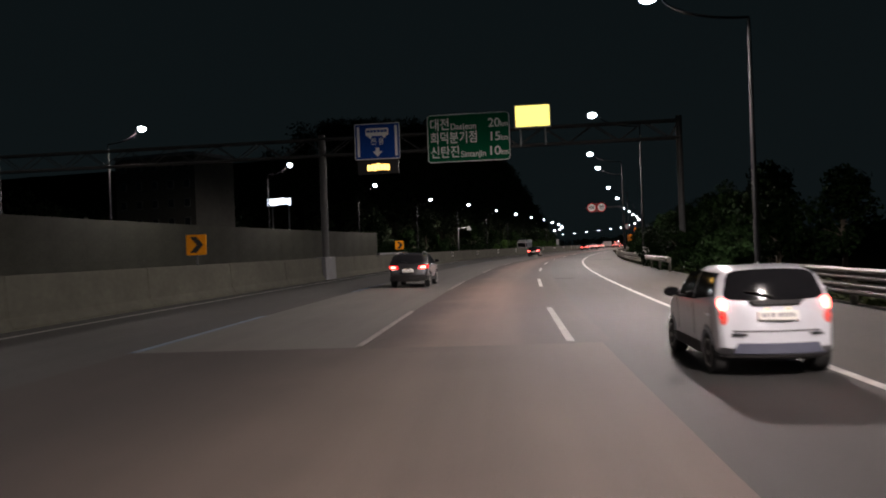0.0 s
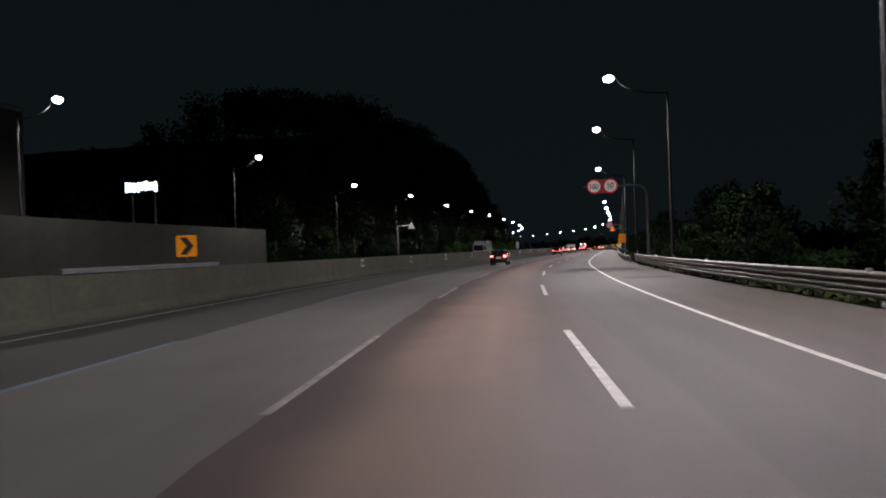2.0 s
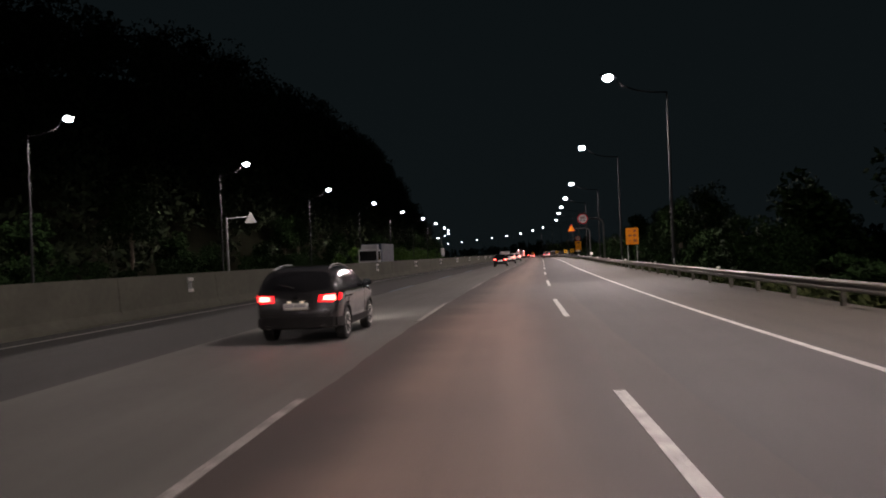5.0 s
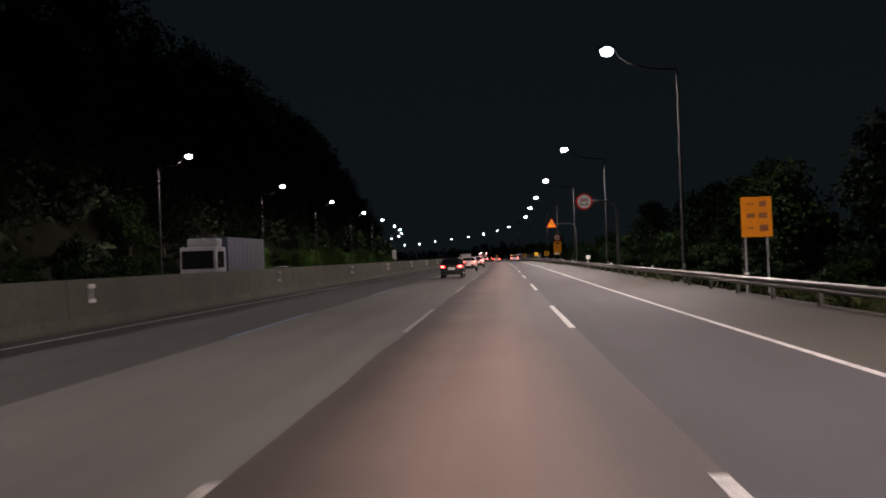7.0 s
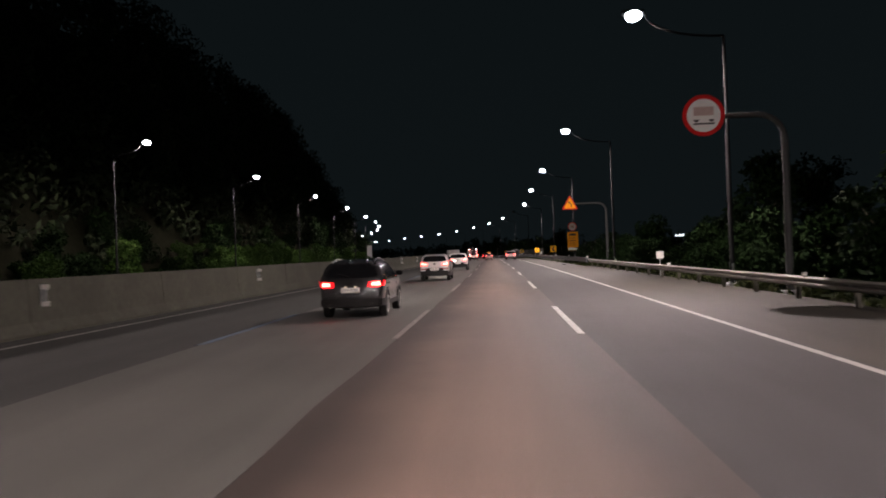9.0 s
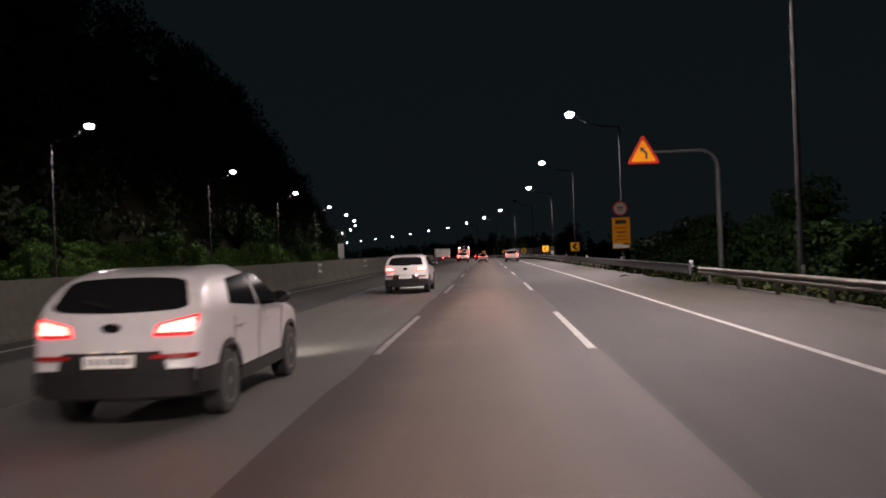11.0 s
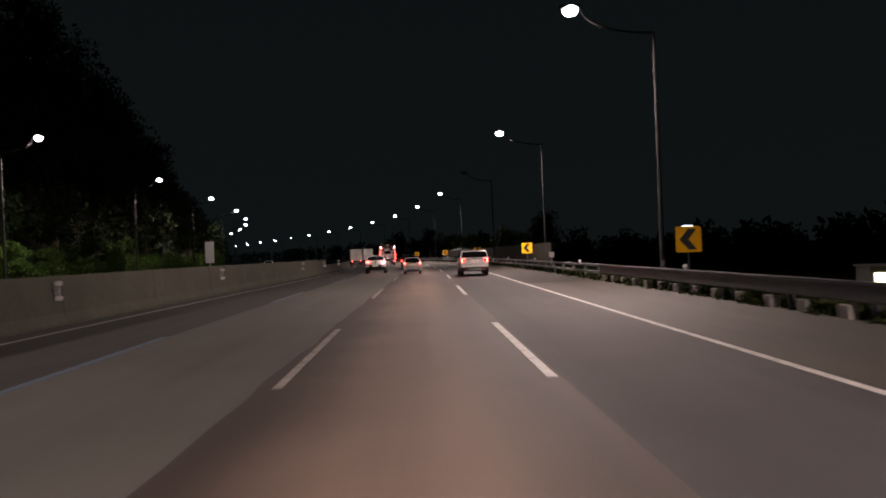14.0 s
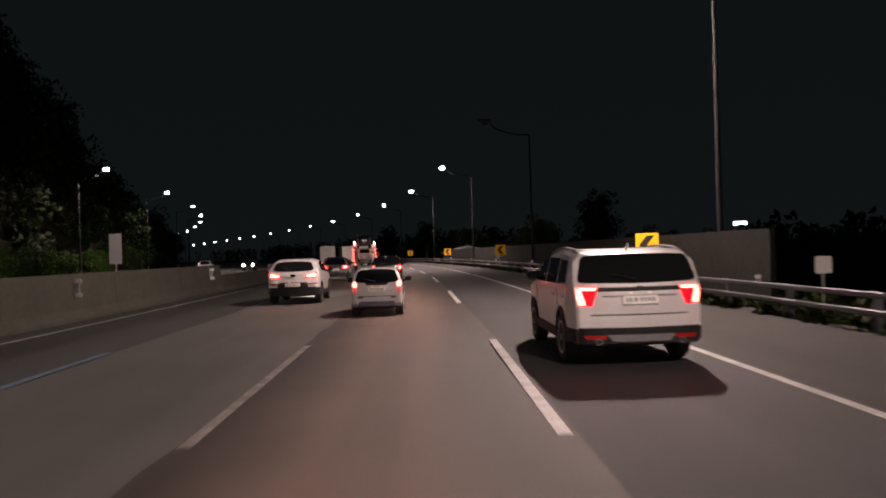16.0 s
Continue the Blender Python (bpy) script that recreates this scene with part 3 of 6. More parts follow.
def guardrail(s0, s1, u, levels, shape, label, pitch=4.0, mat=None):
    rail = thing("guardrail", label, "guardrail", "guardrails beside the shoulder", kind="structure")
    top = max(levels)
    bm = bmesh.new()
    box(bm, 0.02, 0.16, -0.06, 0.06, -0.4, top + (0.12 if shape is WAVE else 0.03), bevel=0.015)
    post = finish(bm, "post", mat or RAIL)
    bm = boxed(-0.10, 0.04, -0.05, 0.05, -0.07, 0.07, bevel=0.01)
    block = finish(bm, "spacer", STEEL_DULL)
    for z in levels:
        part("beam", profile_mesh("beam", s0, s1, [(a - 0.06, b + z) for a, b in shape], u, mat or RAIL, smooth=30), None, rail)
    for s in np.arange(s0 + 1, s1, pitch):
        p = part("post", post, None, rail, m=stand(s, u))
        for z in levels:
            part("spacer", block, None, p, m=Matrix.Translation((0.0, 0, z)))
    if shape is WAVE:
        cap = finish(tube(bmesh.new(), [(-0.16, -0.05, 0), (-0.16, 0.1, 0), (-0.05, 0.25, 0)], [0.14, 0.16, 0.1], 10), "end_cap", RAIL, 40)
        part("end_cap", cap, None, rail, "rounded steel end of the rail", m=stand(s0 - 0.1, u, top))


guardrail(-60, 27, 9.3, (0.42, 0.78), WAVE, "weathered double steel guardrail beside the shoulder")
guardrail(46, 57, 9.2, (0.72,), WAVE, "short weathered steel guardrail with a rounded end")
guardrail(62, 121, 9.5, (0.40, 0.74), WAVE, "weathered double-beam steel guardrail beside the shoulder")
guardrail(124, 278, 9.1, (0.56,), WAVE, "weathered steel guardrail beside the shoulder, overgrown in places")
PARAPET = [(-0.05, -0.20), (-0.07, -0.17), (-0.07, 0.15), (-0.10, 0.17), (-0.10, 0.22), (0.06, 0.22), (0.06, 0.17), (0.03, 0.15), (0.03, -0.17), (0.01, -0.20)]
guardrail(279, 347, 9.0, (0.58,), PARAPET, "smooth deep grey steel guardrail beside the shoulder", 3.6, RAIL_SMOOTH)
SLIM = [(-0.05, -0.06), (-0.07, -0.04), (-0.07, 0.04), (-0.05, 0.06), (0.02, 0.06), (0.02, -0.06)]
guardrail(347.05, 800, 9.0, (0.40, 0.74), SLIM, "slim two-bar grey steel guardrail over the grass", 3.6, RAIL_SMOOTH)
foot = finish(boxed(-0.14, 0.10, -0.22, 0.22, -0.3, 0.30, bevel=0.02), "footing", CONCRETE_PALE)
footings = thing("guardrail_footing", "pale concrete blocks under the guardrail", "kerb", kind="structure")
for s in [297.2] + list(np.arange(303.6, 347, 1.85)):
    part("footing", foot, None, footings, m=stand(s, 8.97))

# ---- street lamps ----
def street_lamp(side):
    """A tapered pole with a bent arm and a flat luminaire; side -1: the arm reaches to -x."""
    lamp = thing("street_lamp", "tall galvanised street lamp with a lit white head", "street lamp", "street lamps along the motorway")
    reach = 3.55 if side < 0 else 2.9
    bm = boxed(-0.24, 0.24, -0.24, 0.24, -0.25, 0.035, bevel=0.01)
    part("base_plate", bm, STEEL_DULL, lamp)
    bolt = finish(tube(bmesh.new(), [(0, 0, 0), (0, 0, 0.07)], 0.02, 6), "bolt", STEEL)
    for x, y in ((-0.18, -0.18), (0.18, -0.18), (0.18, 0.18), (-0.18, 0.18)):
        part("bolt", bolt, None, lamp, m=Matrix.Translation((x, y, 0.03)))
    part("pole", tube(bmesh.new(), [(0, 0, 0.03), (0, 0, 0.5), (0, 0, 6), (0, 0, LAMP_Z - 1.3)], [0.125, 0.115, 0.09, 0.06], 14), POLE, lamp, smooth=50)
    part("hatch", boxed(-0.05, 0.05, -0.135, -0.10, 0.6, 0.95, bevel=0.008), STEEL_DULL, lamp)
    pts = [(side * reach * math.sin(a) * 0.93, 0, LAMP_Z - 1.3 + 1.22 * (1 - math.cos(a) * 1.0)) for a in np.linspace(0, math.pi / 2, 9)]
    pts.append((side * reach, 0, LAMP_Z + 0.0))
    part("arm", tube(bmesh.new(), pts, [0.058] * 6 + [0.045] * 4, 10), ARM, lamp, smooth=50)
    bm = boxed(-0.48, 0.48, -0.21, 0.21, -0.06, 0.08, bevel=0.05)
    head = part("head", bm, ARM, lamp, smooth=40, m=Matrix.Translation((side * (reach + 0.25), 0, LAMP_Z)))
    bm = bmesh.new()
    bmesh.ops.create_uvsphere(bm, u_segments=20, v_segments=10, radius=1, matrix=Matrix.Translation((0.02, 0, -0.16)) @ Matrix.Diagonal((0.36, 0.30, 0.26, 1)))
    part("lens", bm, LAMP_GLOW, head, "lit white lamp bowl", smooth=60)
    part("bracket", boxed(-0.08, 0.08, -0.06, 0.06, 0.05, 0.13, bevel=0.015), STEEL_DULL, head)
    return lamp


lamp_right, lamp_left = street_lamp(-1), street_lamp(1)


def lamp_pose(s, u, z):
    """Taller or shorter posts bring the head to its height."""
    return stand(s, u, 0.0) @ Matrix.Diagonal((1, 1, z / LAMP_Z, 1))


for s, z in LAMPS_FAR[1:]:
    copy_thing(lamp_left, lamp_pose(s, lamp_foot_far(s), z))
lamp_right.matrix_basis = lamp_pose(LAMPS[0][0], lamp_foot(LAMPS[0][0]), LAMPS[0][1])
lamp_left.matrix_basis = lamp_pose(LAMPS_FAR[0][0], lamp_foot_far(LAMPS_FAR[0][0]), LAMPS_FAR[0][1])
for s, z in LAMPS[1:]:
    ob = copy_thing(lamp_right, lamp_pose(s, lamp_foot(s), z))
    if abs(s - DEAD_LAMP) < 5:
        tagged(ob, "tall galvanised street lamp whose head is out")
        for o in ob.children_recursive:
            if o.name.startswith("lens"):
                o.data = o.data.copy()
                o.data.materials[0] = LAMP_OFF
                o["label"] = "unlit lamp bowl"


# ---- signs ----
def sign_text(parent, body, size, x, z, mat, width=None, bold=0.006, y=-0.012):
    return part("writing", text_mesh(body, size, mat, width, bold), None, parent, m=Matrix.Translation((x, y, z)))


def gantry(s):
    """The overhead truss from the median to the verge, its signs things of their own."""
    g = thing("sign_gantry", "grey steel overhead sign gantry on round posts", "gantry", m=stand(s, 0))
    for x, r in ((-12.45, 0.25), (11.0, 0.2), (-36.4, 0.25)):
        p = part("post", tube(bmesh.new(), [(x, 0.35, -0.3), (x, 0.35, 9.75)], r, 18), GANTRY, g, smooth=50)
        part("flange", tube(bmesh.new(), [(x, 0.35, 0.0 if x > -12 else 1.45), (x, 0.35, 0.06 if x > -12 else 1.52)], r + 0.15, 18), STEEL_DULL, p)
    x = off_median(s)
    bm = bmesh.new()
    plinth = [(x + 0.06, -0.05), (x + 0.02, 1.52), (x - 0.74, 1.52), (x - 0.80, -0.05)]
    plate(bm, plinth, -0.9, 1.6)
    bmesh.ops.bevel(bm, geom=list(bm.edges), offset=0.03, segments=1, affect="EDGES")
    part("plinth", bm, PLINTH_PAINT, g, "pale concrete plinth in the median")
    for z in (8.35, 9.45):
        for y in (0.0, 0.7):
            part("chord", tube(bmesh.new(), [(-36.4, y, z), (11.0, y, z)], 0.075, 8), GANTRY, g, smooth=50)
    for i, x in enumerate(np.arange(-36, 11, 1.6)):
        for y in (0.0, 0.7):
            a, b = (8.35, 9.45) if i % 2 else (9.45, 8.35)
            part("brace", tube(bmesh.new(), [(x, y, a), (x + 1.6 if x + 1.6 < 11 else 11, y, b)], 0.035, 6), GANTRY, g)
    return g


def panel(name, label, w, h, mat, m, border=None, r=0.12, category="road sign"):
    """A sheet sign centred on its pose, read from -y, with a rim, rails and clamps behind."""
    sg = thing(name, label, category, m=m)
    part("board", plate(bmesh.new(), rounded(w, h, r), 0, 0.03), border or mat, sg)
    if border:
        k = 0.05 * min(1.0, h / 1.2)
        part("face", plate(bmesh.new(), rounded(w - 2 * k, h - 2 * k, max(0.02, r - k)), -0.006, 0.001), mat, sg)
    for z in (-h * 0.28, h * 0.28):
        part("rail", boxed(-w / 2 + 0.08, w / 2 - 0.08, 0.03, 0.09, z - 0.03, z + 0.03), SIGN_BACK, sg)
    return sg


GANTRY_S = 52.3
gantry(GANTRY_S)
sg = panel("direction_sign", "green motorway distance sign with white Korean and Latin writing", 5.4, 3.13, SIGN_GREEN, stand(GANTRY_S, -2.45, 9.0) @ Matrix.Translation((0, -0.22, 0)), SIGN_WHITE, 0.25)
for row, (ko, en, km, kw, ew) in enumerate((("대전", "Daejeon", "20", 1.24, 1.66), ("회덕분기점", "", "15", 3.05, 0), ("신탄진", "Sintanjin", "10", 1.86, 1.62))):
    z = 0.66 - 0.93 * row - (0.04 if row == 0 else 0)
    sign_text(sg, ko, 0.84, -2.5, z, SIGN_WHITE, kw, 0.012)
    if en:
        sign_text(sg, en, 0.56, -2.5 + kw + 0.12, z - 0.06, SIGN_WHITE, ew, 0.008)
    kmw = {"20": 0.76, "15": 0.62, "10": 0.68}[km]
    sign_text(sg, km, 0.80, 2.08 - kmw, z, SIGN_WHITE, kmw, 0.012)
    sign_text(sg, "km", 0.50, 2.11, z, SIGN_WHITE, 0.48, 0.010)

sg = panel("bus_lane_sign", "blue bus lane sign with white bus, bars and arrow", 3.05, 2.38, SIGN_BLUE, stand(GANTRY_S, -8.52, 9.06) @ Matrix.Translation((0, -0.22, 0)), SIGN_WHITE, 0.1)
for x in (-1.27, 1.27):
    part("bar", plate(bmesh.new(), moved(rounded(0.17, 2.0, 0.02), x, 0.0), -0.012, -0.004), SIGN_WHITE, sg)
bm = plate(bmesh.new(), moved(rounded(1.55, 0.52, 0.12), 0, 0.62), -0.012, -0.004)
for x in (-0.48, 0.48):
    plate(bm, moved(disc(0.11, 16), x, 0.32), -0.013, -0.004)
part("bus_symbol", bm, SIGN_WHITE, sg)
bm = bmesh.new()
for k in range(6):
    plate(bm, moved(rounded(0.19, 0.17, 0.03), -0.6 + 0.235 * k, 0.68), -0.017, -0.012)
part("bus_windows", bm, SIGN_BLUE, sg)
sign_text(sg, "전 용", 0.5, -0.42, -0.18, SIGN_WHITE, 0.86, 0.004)
part("arrow", plate(bmesh.new(), [(-0.13, -0.42), (-0.13, -0.66), (-0.34, -0.66), (0, -1.02), (0.34, -0.66), (0.13, -0.66), (0.13, -0.42)], -0.012, -0.004), SIGN_WHITE, sg)

vm = thing("hours_panel", "dark LED strip panel with amber glowing characters", "message sign", m=stand(GANTRY_S, -8.52, 7.4) @ Matrix.Translation((0, -0.2, 0)))
part("housing", boxed(-1.38, 1.38, 0, 0.22, -0.5, 0.46, bevel=0.03), SIGN_BLACK, vm)
rng = random.Random(4)
for k in range(7):
    w = 0.19
    bm = boxed(-0.72 + 0.215 * k, -0.72 + 0.215 * k + w, -0.012, 0.0, -0.26 + rng.uniform(-0.03, 0.03), 0.20 + rng.uniform(-0.09, 0.05), bevel=0.004)
    part("amber_bar", bm, VMS_AMBER, vm, "glowing amber bar")

vm = thing("variable_message_sign", "glowing pale yellow message panel in a grey case", "message sign", m=stand(GANTRY_S, 1.75, 10.17) @ Matrix.Translation((0, -0.25, 0)))
part("case", boxed(-1.2, 1.2, 0, 0.35, -0.78, 0.78, bevel=0.04), STEEL_DULL, vm)
part("lit_face", plate(bmesh.new(), rounded(2.2, 1.36, 0.03), -0.012, 0.0), VMS_YELLOW, vm, "glowing pale yellow face")
for x in (-0.8, 0.8):
    part("hanger", boxed(x - 0.05, x + 0.05, 0.12, 0.22, -1.9, -0.76), STEEL_DULL, vm)


def cantilever(s, u_pole, z_arm, reach, label, curved=0.9):
    """A sign pole whose arm bends over the shoulder."""
    c = thing("sign_pole", label, "sign pole", m=stand(s, u_pole))
    part("base_plate", boxed(-0.25, 0.25, -0.25, 0.25, -0.3, 0.03, bevel=0.01), STEEL_DULL, c)
    pts = [(0, 0, 0.02), (0, 0, z_arm - curved)] + [(-curved * (1 - math.cos(a)), 0, z_arm - curved + curved * math.sin(a)) for a in np.linspace(0.3, math.pi / 2, 6)] + [(-reach, 0, z_arm)]
    part("pole", tube(bmesh.new(), pts, [0.14, 0.12] + [0.10] * 6 + [0.08], 14), SIGN_POLE, c, smooth=50)
    return c


def round_sign(m, r, label, text="", under=False, symbol=False, dimmed=False):
    sg = thing("round_sign", label, "road sign", m=m)
    part("rim", plate(bmesh.new(), disc(r), 0, 0.03), SIGN_RED_DIM if dimmed else SIGN_RED, sg)
    part("face", plate(bmesh.new(), disc(r * 0.80), -0.006, 0.001), SIGN_WHITE_DIM if dimmed else SIGN_WHITE, sg)
    part("clamp", boxed(-0.2, 0.2, 0.03, 0.12, -0.05, 0.05), SIGN_BACK, sg)
    if text:
        w = r * (1.12 if len(text) > 2 else 0.95)
        sign_text(sg, text, r * 1.02, -w / 2, -r * (0.26 if under else 0.36), SIGN_BLACK, w, 0.012)
    if under:
        part("bar", boxed(-r * 0.42, r * 0.42, -0.012, -0.005, -r * 0.50, -r * 0.42), SIGN_BLACK, sg)
    if symbol:
        bm = plate(bmesh.new(), moved(rounded(r * 0.95, r * 0.42, 0.03), 0, r * 0.20), -0.012, -0.004)
        part("lorry_symbol", bm, plain("faded_print", (0.5, 0.36, 0.33), 0.5), sg)
        bm = plate(bmesh.new(), moved(rounded(r * 1.0, r * 0.08, 0.02), 0, -r * 0.40), -0.012, -0.004)
        for x in (-0.36, 0.36):
            plate(bm, [(r * x - r * 0.16, -r * 0.2), (r * x + r * 0.16, -r * 0.2), (r * x + r * 0.05, -r * 0.32), (r * x - r * 0.05, -r * 0.32)], -0.012, -0.004)
        part("weight_symbol", bm, SIGN_BLACK, sg)
    return sg


cantilever(120.9, 10.6, 7.1, 5.6, "grey steel cantilever pole carrying speed limit signs")
round_sign(stand(120.6, 5.98, 7.1) @ Matrix.Translation((0, -0.12, 0)), 0.66, "round red-rimmed speed limit sign reading 100", "100")
round_sign(stand(120.6, 7.42, 7.1) @ Matrix.Translation((0, -0.12, 0)), 0.66, "round red-rimmed minimum speed sign reading 50 underlined", "50", True)
back = thing("sign_backing", "dark red backing board behind the speed signs", "sign board", m=stand(120.6, 6.7, 7.1))
part("board", plate(bmesh.new(), rounded(2.2, 1.25, 0.3), -0.05, -0.02), plain("backing_red", (0.16, 0.012, 0.012), 0.6), back)
cantilever(228.8, 10.3, 6.2, 3.3, "grey steel cantilever pole carrying a lorry restriction sign")
round_sign(stand(228.5, 7.45, 6.19) @ Matrix.Translation((0, -0.12, 0)), 0.72, "round red-rimmed lorry load restriction sign", "", False, True)

cantilever(284.0, 11.7, 6.4, 3.9, "pale steel cantilever pole carrying a bend warning sign")
sg = thing("bend_warning_sign", "yellow triangular bend warning sign with a red rim", "road sign", m=stand(283.7, 7.95, 6.5) @ Matrix.Translation((0, -0.12, 0)))
TRI = [(-0.80, -0.62), (-0.74, -0.70), (0.74, -0.70), (0.80, -0.62), (0.06, 0.70), (-0.06, 0.70)]
part("rim", plate(bmesh.new(), TRI, 0, 0.03), SIGN_RED_DIM, sg)
part("face", plate(bmesh.new(), [(x * 0.76, z * 0.76 - 0.06) for x, z in TRI], -0.006, 0.001), SIGN_AMBER, sg)
part("bend_arrow", plate(bmesh.new(), [(0.10, -0.46), (0.20, -0.46), (0.20, -0.15), (0.02, 0.03), (0.08, 0.09), (-0.16, 0.14), (-0.12, -0.10), (-0.06, -0.05), (0.10, -0.20)], -0.012, -0.004), SIGN_BLACK, sg)
part("clamp", boxed(-0.3, 0.3, 0.03, 0.12, -0.1, 0.0), SIGN_BACK, sg)


def bars(parent, rows, mat, y=-0.012):
    """Writing too small to read, as bars: x0, x1, z, height."""
    for x0, x1, z, h in rows:
        part("print_bar", boxed(x0, x1, y, -0.003, z - h / 2, z + h / 2), mat, parent)


PRINT = plain("worn_print", (0.22, 0.06, 0.012), 0.6, vary=0.3)
# the orange roadworks board on two legs
sg = panel("warning_board", "orange warning board with dark worn print on two legs", 1.12, 1.5, SIGN_ORANGE, stand(188.4, 9.8, 2.86), None, 0.03)
bars(sg, ((-0.36, -0.1, 0.48, 0.05), (0.1, 0.36, 0.48, 0.2), (-0.36, -0.06, 0.05, 0.16), (0.08, 0.38, 0.05, 0.2), (-0.34, -0.12, -0.42, 0.06), (0.1, 0.4, -0.42, 0.24)), PRINT)
for x in (-0.4, 0.4):
    part("leg", boxed(x - 0.03, x + 0.03, 0.09, 0.14, -3.1, 0.6), STEEL_DULL, sg)
# the yellow panel and the round sign on a lamp pole
sg = panel("notice_sign", "tall yellow notice panel with worn dark print on a lamp pole", 1.36, 2.40, SIGN_AMBER, stand(305.6, 10.40, 2.72), None, 0.03)
bars(sg, ((-0.42, 0.40, 0.86, 0.30),), SIGN_BLACK)
bars(sg, ((-0.5, 0.42, 0.40, 0.07), (-0.36, 0.40, 0.06, 0.12), (-0.42, 0.30, -0.26, 0.06), (-0.5, 0.5, -0.52, 0.05)), PRINT)
bars(sg, ((-0.63, 0.61, -1.0, 0.32),), SIGN_WHITE)
bars(sg, ((0.1, 0.58, -0.86, 0.12),), PRINT, -0.016)
for z in (-0.7, 0.7):
    part("strap", boxed(-0.16, 0.16, 0.09, 0.40, z - 0.03, z + 0.03), STEEL, sg)
sg = round_sign(stand(305.6, 10.38, 4.62), 0.58, "round red-rimmed restriction sign in dimmed colours with worn print", "", dimmed=True)
bars(sg, ((-0.22, 0.24, 0.05, 0.12), (-0.2, 0.2, -0.14, 0.06)), PRINT)
part("strap", boxed(-0.16, 0.16, 0.03, 0.36, -0.03, 0.03), STEEL, sg)


def chevron(m, size, point, foot, label, face=None):
    """A yellow square with a black chevron on a post; point -1: to the left."""
    c = thing("chevron_sign", label, "road sign", "chevron signs", m=m)
    part("board", plate(bmesh.new(), rounded(size, size, 0.06), 0, 0.03), face or SIGN_YELLOW, c)
    k = size * 0.40 * point
    z = size * 0.40
    pts = [(-k * 0.80, z), (k * 0.05, z), (k * 0.9, 0), (k * 0.05, -z), (-k * 0.80, -z), (k * 0.02, 0)]
    part("arrow", plate(bmesh.new(), pts if point > 0 else pts[::-1], -0.008, -0.001), SIGN_BLACK, c)
    part("post", tube(bmesh.new(), [(0, 0.07, -foot), (0, 0.07, size * 0.4)], 0.04, 10), SIGN_POLE, c, smooth=50)
    return c


# median chevrons: their weaker light is put into a dimmer face colour
for s in (32.6, 77.4):
    chevron(stand(s, off_median(s) - 0.36, 2.22 + 0.1), 0.86, 1, 0.9, "yellow bend chevron sign on the median barrier, dimmed in colour", SIGN_AMBER)
for s, u in ((338.2, 10.45), (385.2, 10.35), (429.2, 9.9), (471.3, 9.75), (513, 9.75), (555, 9.75)):
    chevron(stand(s, u, 1.83), 1.0, -1, 2.2, "yellow sharp bend chevron sign behind the guardrail")

# the small signs beyond the opposite carriageway, seen from behind
c = cantilever(204.0, -34.6, 7.2, 0.1, "thin steel sign pole beyond the opposite carriageway", 0.05)
part("arm", tube(bmesh.new(), [(0, 0, 7.1), (2.6, 0, 7.25)], 0.06, 8), STEEL, c, smooth=50)
sg = thing("warning_sign_back", "grey triangular back of a warning sign", "road sign", m=stand(204.0, -31.7, 7.1))
part("board", plate(bmesh.new(), [(x * 0.9, z * 0.9) for x, z in TRI], 0, 0.03), SIGN_BACK, sg)
part("clamp", boxed(-0.3, 0.0, 0.03, 0.12, 0.1, 0.18), STEEL, sg)
sg = panel("notice_board", "pale grey upright board beyond the opposite carriageway", 1.6, 4.0, SIGN_BACK, stand(462, -36, 3.6), None, 0.03)
part("leg", boxed(-0.08, 0.08, 0.1, 0.2, -4.0, -1.9), STEEL_DULL, sg)


def delineator(s, u, z, kind_of):
    """White square reflectors on posts, or small reflectors on the rail and barrier."""
    if kind_of == "square":
        d = thing("reflector_sign", "small white square reflector plate on a thin post", "reflector", "roadside reflectors", m=stand(s, u, z))
        part("plate", plate(bmesh.new(), rounded(0.42, 0.42, 0.04), 0, 0.02), REFLECTOR, d)
        part("post", tube(bmesh.new(), [(0, 0.05, -z - 0.3), (0, 0.05, 0.15)], 0.03, 8), STEEL, d)
    elif kind_of == "barrier":
        d = thing("barrier_reflector", "pair of white reflectors fixed to the median barrier", "reflector", "barrier reflectors", m=stand(s, u, z))
        part("bracket", boxed(-0.08, 0.10, 0.0, 0.05, -0.3, 0.3, bevel=0.01), STEEL_DULL, d)
        for k in (-0.22, 0.22):
            part("lens", boxed(-0.02, 0.19, -0.02, 0.0, k - 0.06, k + 0.06, bevel=0.008), REFLECTOR, d)
    else:
        d = thing("rail_reflector", "small white reflector fixed on the guardrail", "reflector", "rail reflectors", m=stand(s, u, z))
        part("lens", boxed(-0.07, 0.07, -0.02, 0.0, -0.045, 0.045, bevel=0.01), REFLECTOR, d)
        part("bracket", boxed(-0.02, 0.1, 0.0, 0.03, -0.25, 0.05), STEEL_DULL, d)


for s in (60.6, 247.5, 370.2, 432.0):
    delineator(s, 10.2 if s > 300 else 9.6, 1.2, "square")
for s in (108.2, 126.9, 145.2, 163.5, 181.1, 200.7, 220.5, 238.8, 257.5, 276, 294.5, 313, 331.5, 350, 376.5, 393.4, 412):
    delineator(s, off_median(s) - 0.17, 1.02, "barrier")
for s in list(np.arange(67, 120, 18.0)) + list(np.arange(132, 480, 18.4)):
    delineator(s, 9.0 if s > 121 else 9.4, 0.78 if 121 < s < 278 else 0.92, "rail")


